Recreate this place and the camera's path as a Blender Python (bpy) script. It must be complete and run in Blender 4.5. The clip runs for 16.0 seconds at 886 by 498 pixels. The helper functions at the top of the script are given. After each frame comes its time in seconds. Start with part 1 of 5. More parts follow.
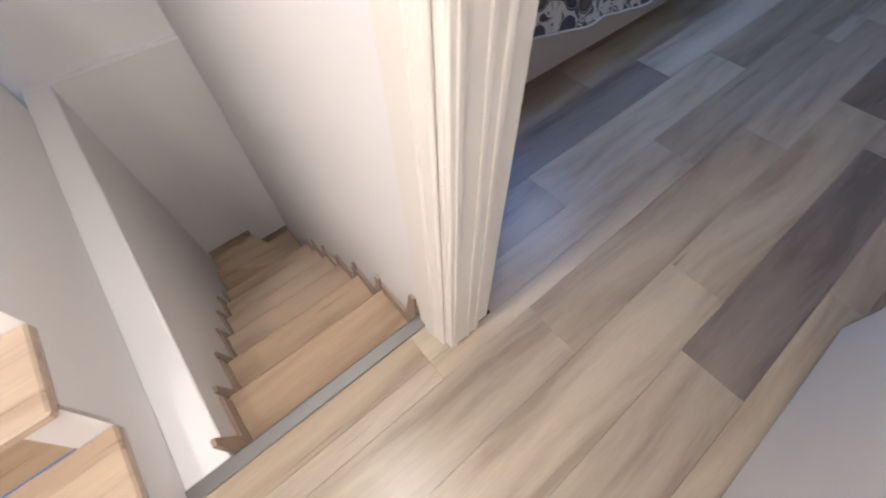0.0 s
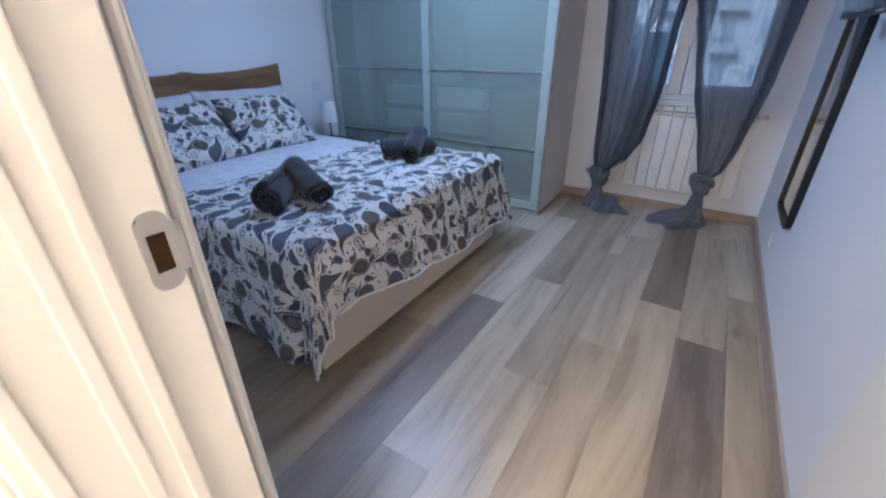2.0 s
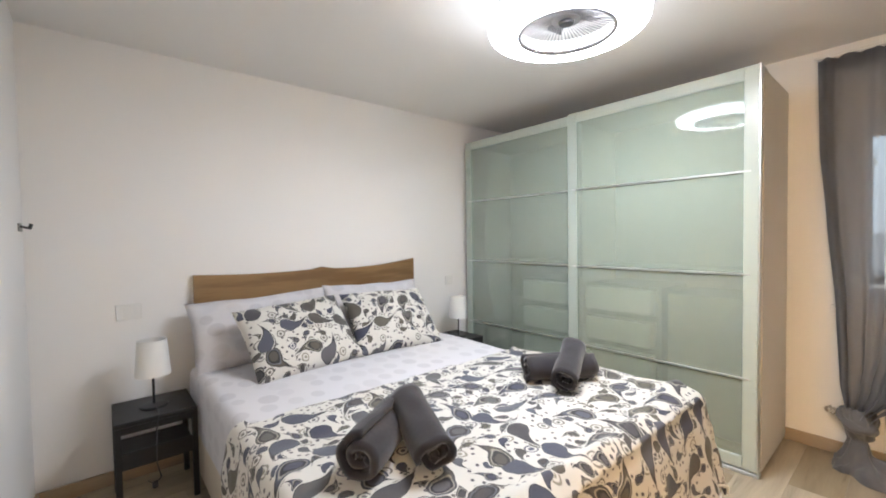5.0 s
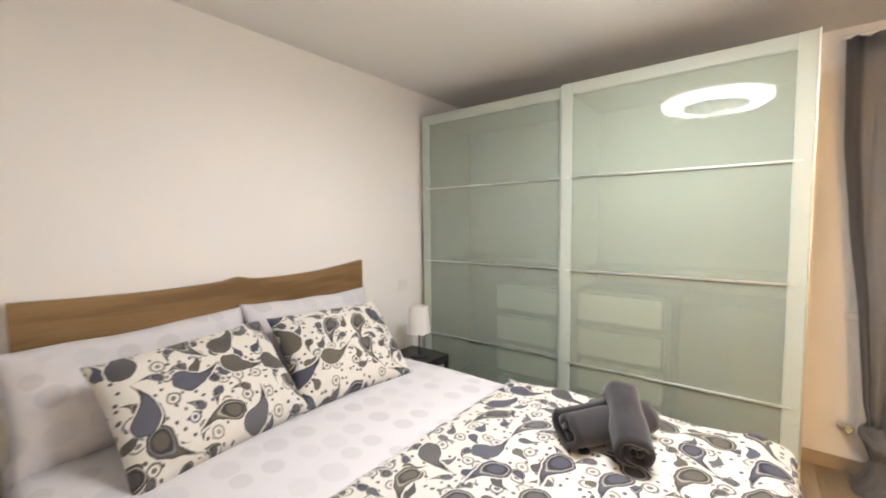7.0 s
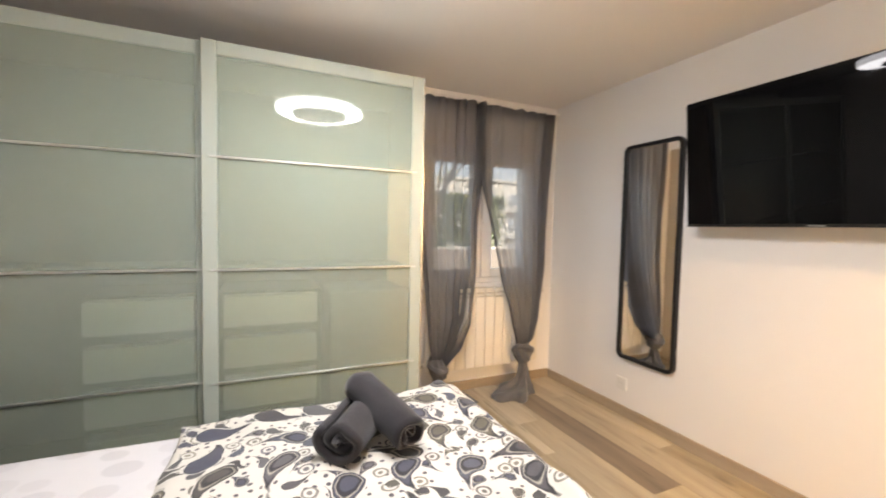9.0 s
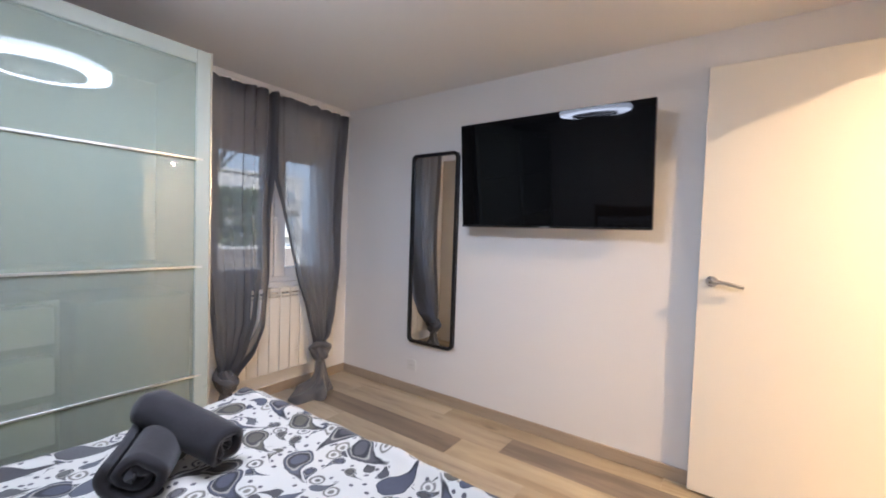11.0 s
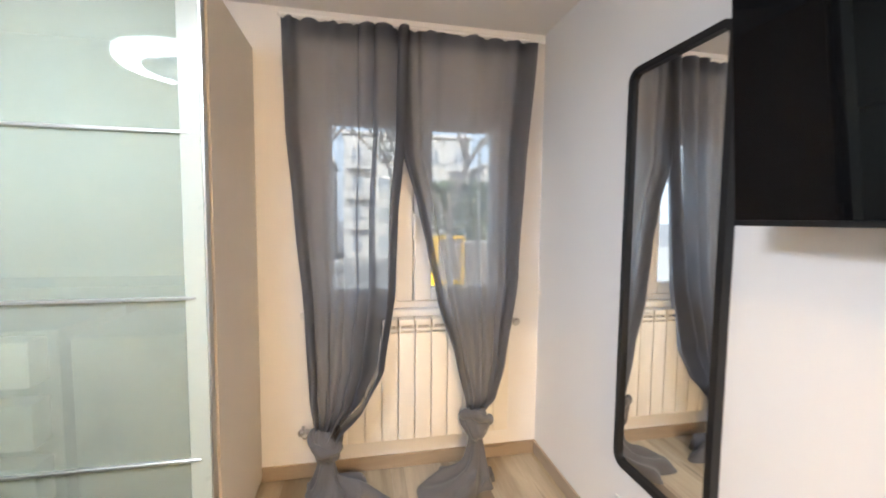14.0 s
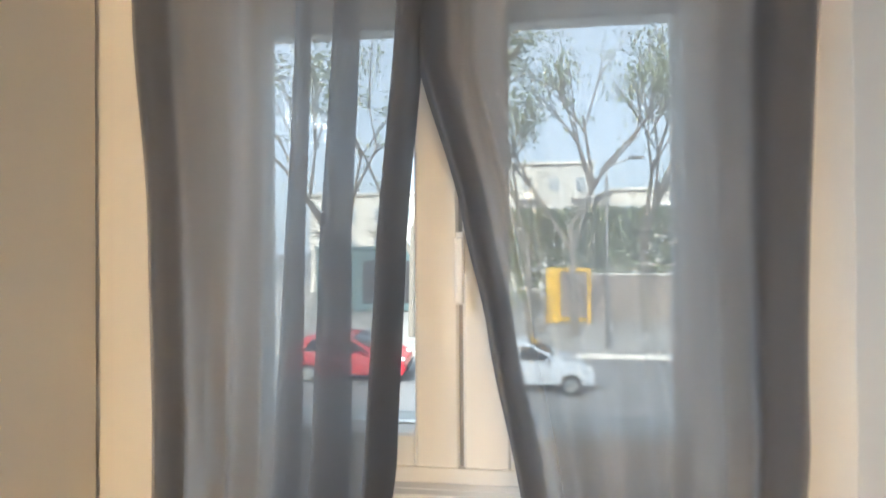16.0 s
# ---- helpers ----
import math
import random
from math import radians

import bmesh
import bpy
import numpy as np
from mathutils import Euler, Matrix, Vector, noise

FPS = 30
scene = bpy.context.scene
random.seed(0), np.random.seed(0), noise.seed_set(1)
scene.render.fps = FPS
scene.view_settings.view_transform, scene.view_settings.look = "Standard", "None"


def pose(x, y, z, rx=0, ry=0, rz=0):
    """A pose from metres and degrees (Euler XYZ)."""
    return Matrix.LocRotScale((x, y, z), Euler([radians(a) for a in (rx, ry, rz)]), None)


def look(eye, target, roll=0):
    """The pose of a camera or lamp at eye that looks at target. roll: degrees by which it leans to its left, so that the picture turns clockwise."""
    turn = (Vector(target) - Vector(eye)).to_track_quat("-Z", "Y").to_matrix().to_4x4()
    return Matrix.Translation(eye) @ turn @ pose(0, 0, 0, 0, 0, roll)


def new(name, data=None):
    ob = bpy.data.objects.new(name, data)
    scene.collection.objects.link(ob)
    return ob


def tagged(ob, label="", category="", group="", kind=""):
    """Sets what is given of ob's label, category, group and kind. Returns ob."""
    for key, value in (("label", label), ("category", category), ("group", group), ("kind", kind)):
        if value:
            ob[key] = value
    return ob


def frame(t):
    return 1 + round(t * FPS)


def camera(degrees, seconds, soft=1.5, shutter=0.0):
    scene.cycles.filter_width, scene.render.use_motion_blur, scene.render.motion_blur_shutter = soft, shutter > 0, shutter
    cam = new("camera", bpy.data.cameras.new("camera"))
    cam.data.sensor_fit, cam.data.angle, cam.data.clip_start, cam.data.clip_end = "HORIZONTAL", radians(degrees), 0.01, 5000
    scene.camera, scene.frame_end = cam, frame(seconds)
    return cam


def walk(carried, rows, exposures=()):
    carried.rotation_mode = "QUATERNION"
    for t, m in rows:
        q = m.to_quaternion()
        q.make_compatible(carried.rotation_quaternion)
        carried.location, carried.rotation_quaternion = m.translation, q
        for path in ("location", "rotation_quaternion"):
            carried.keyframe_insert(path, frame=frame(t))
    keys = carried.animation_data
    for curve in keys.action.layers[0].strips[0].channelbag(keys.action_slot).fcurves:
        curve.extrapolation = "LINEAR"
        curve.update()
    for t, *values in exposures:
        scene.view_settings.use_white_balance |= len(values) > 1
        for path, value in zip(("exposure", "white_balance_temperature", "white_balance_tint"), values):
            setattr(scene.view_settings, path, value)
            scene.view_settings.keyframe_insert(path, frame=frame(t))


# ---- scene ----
cam = camera(94.9, 16.0, soft=1.9, shutter=0.25)
PATH = [
    (0, (0.007, 0.011, 1.172), (-0.857, 0.689, -0.5), -2.1),
    (0.5, (0.049, 0.09, 1.192), (-0.759, 0.964, -0.415), -1.7),
    (1, (0.071, 0.179, 1.195), (-0.759, 1.268, -0.262), -1.6),
    (1.5, (0.068, 0.243, 1.196), (-0.841, 1.555, -0.009), -1.3),
    (2, (0.036, 0.293, 1.191), (-0.933, 1.79, 0.285), -0.5),
    (2.5, (0.018, 0.32, 1.197), (-1.021, 1.931, 0.625), -0.5),
    (3, (-0.022, 0.403, 1.177), (-1.146, 2.032, 0.887), -1.1),
    (3.5, (-0.1, 0.478, 1.181), (-1.328, 2.049, 1.035), -1.3),
    (4, (-0.179, 0.552, 1.183), (-1.548, 2.009, 1.104), -1.2),
    (4.5, (-0.264, 0.611, 1.185), (-1.761, 1.936, 1.123), -0.9),
    (4.7, (-0.336, 0.648, 1.197), (-1.857, 1.946, 1.135), -0.9),
    (6.8, (-1.0, 0.895, 1.272), (-2.336, 2.378, 1.147), -0.6),
    (7, (-1.104, 0.932, 1.276), (-2.324, 2.511, 1.146), -0.5),
    (7.5, (-1.307, 1.016, 1.311), (-2.159, 2.818, 1.156), -0.1),
    (8, (-1.545, 1.087, 1.287), (-1.806, 3.065, 1.139), 0.5),
    (8.5, (-1.649, 1.092, 1.27), (-1.353, 3.065, 1.122), 0.8),
    (9, (-1.732, 1.05, 1.215), (-0.916, 2.873, 1.115), 1.2),
    (9.5, (-1.882, 1.039, 1.225), (-0.632, 2.597, 1.125), 1.6),
    (10, (-1.956, 1.057, 1.21), (-0.423, 2.34, 1.145), 1.6),
    (10.2, (-1.98, 1.081, 1.201), (-0.357, 2.249, 1.149), 1.6),
    (12.3, (-1.304, 1.033, 1.224), (0.272, 2.256, 1.078), 1.8),
    (12.5, (-1.185, 1.087, 1.242), (0.266, 2.454, 1.084), 1.7),
    (13, (-0.92, 1.224, 1.266), (0.169, 2.894, 1.103), 1.4),
    (13.5, (-0.663, 1.423, 1.268), (0.049, 3.285, 1.114), 0.9),
    (14, (-0.47, 1.749, 1.258), (-0.069, 3.703, 1.115), 0.6),
    (14.5, (-0.312, 2.086, 1.309), (-0.143, 4.07, 1.121), -0.1),
    (15, (-0.186, 2.421, 1.29), (-0.138, 4.414, 1.128), -0.7),
    (15.5, (-0.171, 2.74, 1.264), (-0.217, 4.738, 1.208), -0.8),
    (16, (-0.172, 2.996, 1.255), (-0.355, 4.987, 1.265), -0.4),
]
EXPOSURES = [
    (0.0, -0.28, 3950, 15), (0.5, -0.32, 3850, 15), (1.0, -0.08, 3900, 15), (2.0, 0.5, 4150, 14), (2.5, 0.92, 4350, 12), (3.0, 1.2, 4900, 10), (3.5, 1.47, 5650, 10),
    (4.7, 1.58, 6050, 11), (7.0, 1.66, 6850, 14), (9.0, 1.6, 6900, 15), (9.5, 1.38, 6950, 15), (10.2, 1.05, 6250, 17), (12.3, 1.33, 4950, 14), (13.0, 1.62, 5300, 11),
    (13.7, 1.76, 5850, 12), (14.5, 2.02, 5900, 12), (15.3, 1.98, 6050, 11), (16.0, 1.87, 5900, 6),
]
walk(cam, [(t, look(eye, target, roll)) for t, eye, target, roll in PATH], EXPOSURES)

# ---- world, sun and exposure ----
world = bpy.data.worlds.new("world")
scene.world = world
world.use_nodes = True
_bg = world.node_tree.nodes["Background"]
_sky = world.node_tree.nodes.new("ShaderNodeTexSky")
_sky.sky_type = "NISHITA"
_sky.sun_disc = False
_sky.sun_elevation = radians(38)
_sky.sun_rotation = radians(200)
_sky.dust_density = 9.0
_haze = world.node_tree.nodes.new("ShaderNodeMix")
_haze.data_type = "RGBA"
_haze.inputs[0].default_value = 0.5
_haze.inputs[7].default_value = (6.5, 6.9, 7.3, 1.0)
world.node_tree.links.new(_sky.outputs["Color"], _haze.inputs[6])
world.node_tree.links.new(_haze.outputs[2], _bg.inputs["Color"])
_bg.inputs["Strength"].default_value = 0.15

_sun = bpy.data.lights.new("sun", "SUN")
_sun.energy, _sun.angle, _sun.color = 2.2, radians(3), (1.0, 0.95, 0.88)
sun = new("sun", _sun)
sun.matrix_world = look((-8, -20, 18), (0, 0, 0))

RING_GLOW = 23.0      # ceiling fan's light ring
SPOT_GLOW = 1400.0     # bulbs of the landing's ceiling spots


# ---- node helpers ----
class Nodes:
    """A short way to write node materials."""

    def __init__(self, name):
        self.mat = bpy.data.materials.new(name)
        self.mat.use_nodes = True
        self.tree = self.mat.node_tree
        self.bsdf = self.tree.nodes["Principled BSDF"]
        self.out = self.tree.nodes["Material Output"]

    def put(self, socket, value):
        if isinstance(value, bpy.types.NodeSocket):
            self.tree.links.new(value, socket)
        else:
            if isinstance(value, tuple) and len(value) == 3 and len(socket.default_value) == 4:
                value = (*value, 1.0)
            socket.default_value = value

    def add(self, kind, **inputs):
        node = self.tree.nodes.new(kind)
        for key, value in inputs.items():
            self.put(node.inputs[key.replace("_", " ")], value)
        return node

    def math(self, op, a, b=0.0, c=0.0):
        node = self.tree.nodes.new("ShaderNodeMath")
        node.operation = op
        for n, v in enumerate((a, b, c)):
            self.put(node.inputs[n], v)
        return node.outputs[0]

    def vec(self, op, a, b=(0, 0, 0)):
        node = self.tree.nodes.new("ShaderNodeVectorMath")
        node.operation = op
        self.put(node.inputs[0], a)
        if op == "SCALE":
            self.put(node.inputs["Scale"], b)
        else:
            self.put(node.inputs[1], b)
        return node.outputs[0]

    def mix(self, fac, a, b):
        node = self.tree.nodes.new("ShaderNodeMix")
        node.data_type = "RGBA"
        self.put(node.inputs[0], fac)
        self.put(node.inputs[6], a)
        self.put(node.inputs[7], b)
        return node.outputs[2]

    def ramp(self, fac, stops):
        node = self.tree.nodes.new("ShaderNodeValToRGB")
        self.put(node.inputs[0], fac)
        ends = node.color_ramp.elements
        while len(ends) < len(stops):
            ends.new(0.5)
        for e, (at, c) in zip(ends, stops):
            e.position, e.color = at, (*c, 1.0) if len(c) == 3 else c
        return node.outputs[0]

    def coords(self, which="Object"):
        return self.tree.nodes.new("ShaderNodeTexCoord").outputs[which]

    def noise(self, vector, scale, detail=3.0, rough=0.5):
        node = self.add("ShaderNodeTexNoise", Vector=vector, Scale=scale, Detail=detail, Roughness=rough)
        return node.outputs["Fac"]

    def bump(self, height, strength=0.2, distance=0.002):
        node = self.add("ShaderNodeBump", Height=height, Strength=strength, Distance=distance)
        self.put(self.bsdf.inputs["Normal"], node.outputs[0])

    def set(self, **inputs):
        for key, value in inputs.items():
            self.put(self.bsdf.inputs[key.replace("_", " ")], value)
        return self.mat


# ---- materials ----
def paint(name, color, rough=0.6, vary=0.03, grain=220.0, strength=0.12, spec=0.4):
    """Rolled wall paint or varnish: slight blotches and a fine stipple."""
    n = Nodes(name)
    p = n.coords()
    big = n.noise(p, 1.3, 4)
    dark = tuple(max(0, c - vary) for c in color)
    n.bump(n.noise(p, grain, 2), strength, 0.0006)
    return n.set(Base_Color=n.mix(big, dark, color), Roughness=n.math("MULTIPLY_ADD", n.noise(p, 9.0), 0.14, rough - 0.07), Specular_IOR_Level=spec)


def metal(name, color, rough=0.35):
    n = Nodes(name)
    p = n.coords()
    n.bump(n.noise(p, 400, 2), 0.05, 0.0003)
    return n.set(Base_Color=color, Metallic=1.0, Roughness=n.math("MULTIPLY_ADD", n.noise(p, 25), 0.15, rough - 0.07))


def wood(name, light, dark, along="y", rough=0.33, per_piece=True, knots=True):
    """Plank veneer: long grain streaks, cathedral figure, knots, a tone of its own for each piece."""
    n = Nodes(name)
    p = n.coords()
    if per_piece:
        rnd = n.tree.nodes.new("ShaderNodeObjectInfo").outputs["Random"]
        shift = n.add("ShaderNodeCombineXYZ", X=n.math("MULTIPLY", rnd, 37.0), Y=n.math("MULTIPLY", rnd, 91.0), Z=n.math("MULTIPLY", rnd, 13.0)).outputs[0]
        p = n.vec("ADD", p, shift)
    stretch = {"y": (1, 0.09, 1), "x": (0.09, 1, 1), "z": (1, 1, 0.09)}[along]
    q = n.vec("MULTIPLY", p, stretch)
    warp = n.noise(n.vec("MULTIPLY", p, tuple(s * 0.7 + 0.1 for s in stretch)), 3.0, 2)
    fine = n.noise(q, 160, 4, 0.6)
    wide = n.noise(n.vec("ADD", n.vec("MULTIPLY", q, (0.7, 0.7, 0.7)), n.add("ShaderNodeCombineXYZ", X=n.math("MULTIPLY", warp, 0.20), Y=n.math("MULTIPLY", warp, 0.03)).outputs[0]), 14, 5, 0.62)
    fig = n.ramp(wide, [(0.36, (0, 0, 0)), (0.46, (0.55, 0.55, 0.55)), (0.62, (1, 1, 1))])
    col = n.mix(fig, dark, light)
    col = n.mix(n.math("MULTIPLY", n.ramp(fine, [(0.35, (1, 1, 1)), (0.55, (0, 0, 0))]), 0.09), col, tuple(c * 0.6 for c in dark))
    crack = n.ramp(n.noise(n.vec("MULTIPLY", q, (0.8, 0.5, 0.8)), 30, 3, 0.6), [(0.27, (1, 1, 1)), (0.34, (0, 0, 0))])
    col = n.mix(n.math("MULTIPLY", crack, 0.6), col, tuple(c * 0.5 for c in dark))
    if knots:
        v = n.add("ShaderNodeTexVoronoi", Vector=n.vec("MULTIPLY", p, tuple(1 if s == 1 else 0.42 for s in stretch)), Scale=3.4)
        spot = n.ramp(v.outputs["Distance"], [(0.02, (1, 1, 1)), (0.10, (0, 0, 0))])
        col = n.mix(n.math("MULTIPLY", spot, 0.55), col, tuple(c * 0.45 for c in dark))
    if per_piece:
        hsv = n.add("ShaderNodeHueSaturation", Color=col, Value=n.math("MULTIPLY_ADD", rnd, 0.26, 0.87), Saturation=n.math("MULTIPLY_ADD", rnd, -0.25, 1.1))
        col = hsv.outputs[0]
    n.bump(n.math("ADD", fine, wide), 0.10, 0.0008)
    return n.set(Base_Color=col, Roughness=n.math("MULTIPLY_ADD", fine, 0.16, rough - 0.08), Specular_IOR_Level=0.45)


def cloth(name, color, weave=900.0, rough=0.9, vary=0.25):
    n = Nodes(name)
    p = n.coords()
    tex = n.noise(p, weave, 2)
    col = n.mix(n.noise(p, 14, 4), tuple(c * (1 - vary) for c in color), color)
    n.bump(n.math("ADD", tex, n.math("MULTIPLY", n.noise(p, 90, 3), 1.5)), 0.35, 0.0015)
    return n.set(Base_Color=col, Roughness=rough, Specular_IOR_Level=0.15, Sheen_Weight=0.25)


def drop_layer(n, uv, scale, size, jitter, seed):
    """Bent teardrops, one to a cell, each turned its own way. Gives the field (negative inside) and the cell's random colour."""
    c = n.vec("ADD", n.vec("SCALE", uv, scale), (seed, seed * 0.7, 0))
    v = n.tree.nodes.new("ShaderNodeTexVoronoi")
    v.voronoi_dimensions = "2D"
    n.put(v.inputs["Vector"], c)
    v.inputs["Scale"].default_value = 1.0
    v.inputs["Randomness"].default_value = jitter
    rnd = n.add("ShaderNodeSeparateColor", Color=v.outputs["Color"])
    loc = n.vec("SUBTRACT", c, v.outputs["Position"])
    rot = n.add("ShaderNodeVectorRotate", Vector=loc, Angle=n.math("MULTIPLY", rnd.outputs[0], 6.283))
    rot.rotation_type = "Z_AXIS"
    sep = n.add("ShaderNodeSeparateXYZ", Vector=n.vec("SCALE", rot.outputs[0], 1.0 / size))
    x, y = sep.outputs[0], sep.outputs[1]
    y = n.math("ADD", y, 0.0)
    lift = n.math("MAXIMUM", n.math("ADD", y, 0.25), 0.0)
    x = n.math("ADD", x, n.math("MULTIPLY_ADD", n.math("MULTIPLY", lift, lift), 0.85, -0.16))
    half = n.math("MULTIPLY", n.math("SUBTRACT", 1.0, y), 0.5)
    full = n.math("MAXIMUM", n.math("SUBTRACT", 1.0, n.math("MULTIPLY", y, y)), 0.0)
    wide = n.math("MULTIPLY", n.math("MULTIPLY", full, n.math("POWER", n.math("MAXIMUM", half, 0.0), 1.7)), 0.50)
    field = n.math("SUBTRACT", n.math("MULTIPLY", x, x), wide)
    field = n.math("ADD", field, n.math("MULTIPLY", n.math("GREATER_THAN", n.math("ABSOLUTE", y), 1.0), 1.0))
    return field, rnd


def disc_layer(n, uv, scale, jitter, seed):
    c = n.vec("ADD", n.vec("SCALE", uv, scale), (seed, seed * 1.3, 0))
    v = n.tree.nodes.new("ShaderNodeTexVoronoi")
    v.voronoi_dimensions = "2D"
    n.put(v.inputs["Vector"], c)
    v.inputs["Scale"].default_value = 1.0
    v.inputs["Randomness"].default_value = jitter
    return v.outputs["Distance"], n.add("ShaderNodeSeparateColor", Color=v.outputs["Color"])


def below(n, value, edge, soft=0.02):
    node = n.tree.nodes.new("ShaderNodeMapRange")
    n.put(node.inputs["Value"], value)
    node.inputs["From Min"].default_value = edge + soft
    node.inputs["From Max"].default_value = edge - soft
    return node.outputs[0]


def paisley(name):
    """Cream cotton printed with slate, grey and olive teardrops, ringed dots and small spots."""
    n = Nodes(name)
    uv = n.coords("UV")
    cream = (0.64, 0.615, 0.56)
    wob = n.add("ShaderNodeTexNoise", Vector=uv, Scale=30.0, Detail=1.0).outputs["Color"]
    uvw = n.vec("ADD", uv, n.vec("SCALE", n.vec("SUBTRACT", wob, (0.5, 0.5, 0.5)), 0.012))
    col = n.mix(n.noise(uv, 5), cream, tuple(c * 0.94 for c in cream))
    # small spots
    d, r = disc_layer(n, uvw, 34.0, 0.9, 3.1)
    col = n.mix(n.math("MULTIPLY", below(n, d, 0.20, 0.03), n.math("GREATER_THAN", r.outputs[1], 0.45)), col, (0.10, 0.09, 0.10))
    # ringed dots
    d, r = disc_layer(n, uvw, 13.0, 0.85, 7.7)
    keep = n.math("GREATER_THAN", r.outputs[1], 0.45)
    tone = n.ramp(r.outputs[2], [(0.0, (0.12, 0.11, 0.10)), (0.5, (0.27, 0.25, 0.20)), (1.0, (0.09, 0.09, 0.13))])
    col = n.mix(n.math("MULTIPLY", below(n, d, 0.27, 0.02), keep), col, tone)
    col = n.mix(n.math("MULTIPLY", below(n, d, 0.19, 0.02), keep), col, cream)
    col = n.mix(n.math("MULTIPLY", below(n, d, 0.10, 0.02), keep), col, tone)
    # medium and large teardrops: dark outline, slate or olive body, pale inner line, dark heart
    for scale, size, jit, seed, floor_ in ((13.0, 0.43, 0.45, 1.7, 0.12), (6.6, 0.50, 0.34, 4.3, 0.03)):
        f, r = drop_layer(n, uvw, scale, size, jit, seed)
        keep = n.math("GREATER_THAN", r.outputs[1], floor_)
        edge = n.ramp(r.outputs[2], [(0.0, (0.03, 0.03, 0.042)), (0.5, (0.055, 0.052, 0.05)), (1.0, (0.04, 0.038, 0.045))])
        tone = n.ramp(r.outputs[2], [(0.0, (0.06, 0.063, 0.09)), (0.35, (0.10, 0.105, 0.13)), (0.55, (0.125, 0.112, 0.085)), (0.8, (0.07, 0.067, 0.07)), (1.0, (0.135, 0.13, 0.14))])
        col = n.mix(n.math("MULTIPLY", below(n, f, 0.05, 0.015), keep), col, cream)
        col = n.mix(n.math("MULTIPLY", below(n, f, 0.0, 0.012), keep), col, edge)
        col = n.mix(n.math("MULTIPLY", below(n, f, -0.035, 0.012), keep), col, tone)
        plain = n.math("MULTIPLY", keep, n.math("GREATER_THAN", r.outputs[0], 0.45))
        line = n.mix(n.math("GREATER_THAN", r.outputs[0], 0.5), (0.20, 0.21, 0.25), (0.46, 0.43, 0.36))
        col = n.mix(n.math("MULTIPLY", n.math("MULTIPLY", below(n, f, -0.085, 0.010), plain), 0.8), col, line)
        col = n.mix(n.math("MULTIPLY", below(n, f, -0.11, 0.010), plain), col, edge)
        col = n.mix(n.math("MULTIPLY", below(n, f, -0.17, 0.010), plain), col, tone)
    tex = n.noise(uv, 700, 2)
    n.bump(n.math("ADD", tex, n.math("MULTIPLY", n.noise(n.coords(), 22, 3), 6.0)), 0.3, 0.0012)
    return n.set(Base_Color=col, Roughness=0.85, Specular_IOR_Level=0.15, Sheen_Weight=0.15)


def dotted(name):
    """Pale grey-lilac cotton with large soft grey discs."""
    n = Nodes(name)
    uv = n.vec("MULTIPLY", n.coords("UV"), (0.8, 1.0, 1.0))
    col = (0.62, 0.605, 0.62)
    d, r = disc_layer(n, uv, 10.5, 0.5, 2.2)
    size = n.math("MULTIPLY_ADD", r.outputs[0], 0.16, -0.06)
    on = below(n, n.math("SUBTRACT", d, size), 0.30, 0.025)
    tone = n.mix(r.outputs[2], (0.42, 0.405, 0.43), (0.56, 0.545, 0.56))
    n.bump(n.math("ADD", n.noise(uv, 700, 2), n.math("MULTIPLY", n.noise(n.coords(), 16, 3), 6.0)), 0.3, 0.0012)
    return n.set(Base_Color=n.mix(n.math("MULTIPLY", on, 0.42), col, tone), Roughness=0.85, Specular_IOR_Level=0.15)


def sheer(name, color, open_=0.30):
    """Thin voile: part of the light goes straight through between the threads."""
    n = Nodes(name)
    uv = n.coords("UV")
    threads = n.math("ADD", n.noise(n.vec("MULTIPLY", uv, (1, 0.05, 1)), 1100, 2), n.noise(n.vec("MULTIPLY", uv, (0.05, 1, 1)), 1100, 2))
    col = n.mix(n.noise(uv, 7, 3), color, tuple(c * 0.85 for c in color))
    n.bump(threads, 0.06, 0.0004)
    n.set(Base_Color=col, Roughness=0.8, Specular_IOR_Level=0.2)
    trl = n.add("ShaderNodeBsdfTranslucent", Color=tuple(min(1, c * k) for c, k in zip(color, (4.2, 4.5, 4.9))))
    solid = n.add("ShaderNodeMixShader")
    solid.inputs[0].default_value = 0.5
    n.tree.links.new(n.bsdf.outputs[0], solid.inputs[1])
    n.tree.links.new(trl.outputs[0], solid.inputs[2])
    clear = n.add("ShaderNodeBsdfTransparent")
    gap = n.add("ShaderNodeMixShader")
    n.put(gap.inputs[0], n.math("MULTIPLY_ADD", threads, 0.04, open_ - 0.04))
    n.tree.links.new(solid.outputs[0], gap.inputs[1])
    n.tree.links.new(clear.outputs[0], gap.inputs[2])
    n.tree.links.new(gap.outputs[0], n.out.inputs["Surface"])
    return n.mat


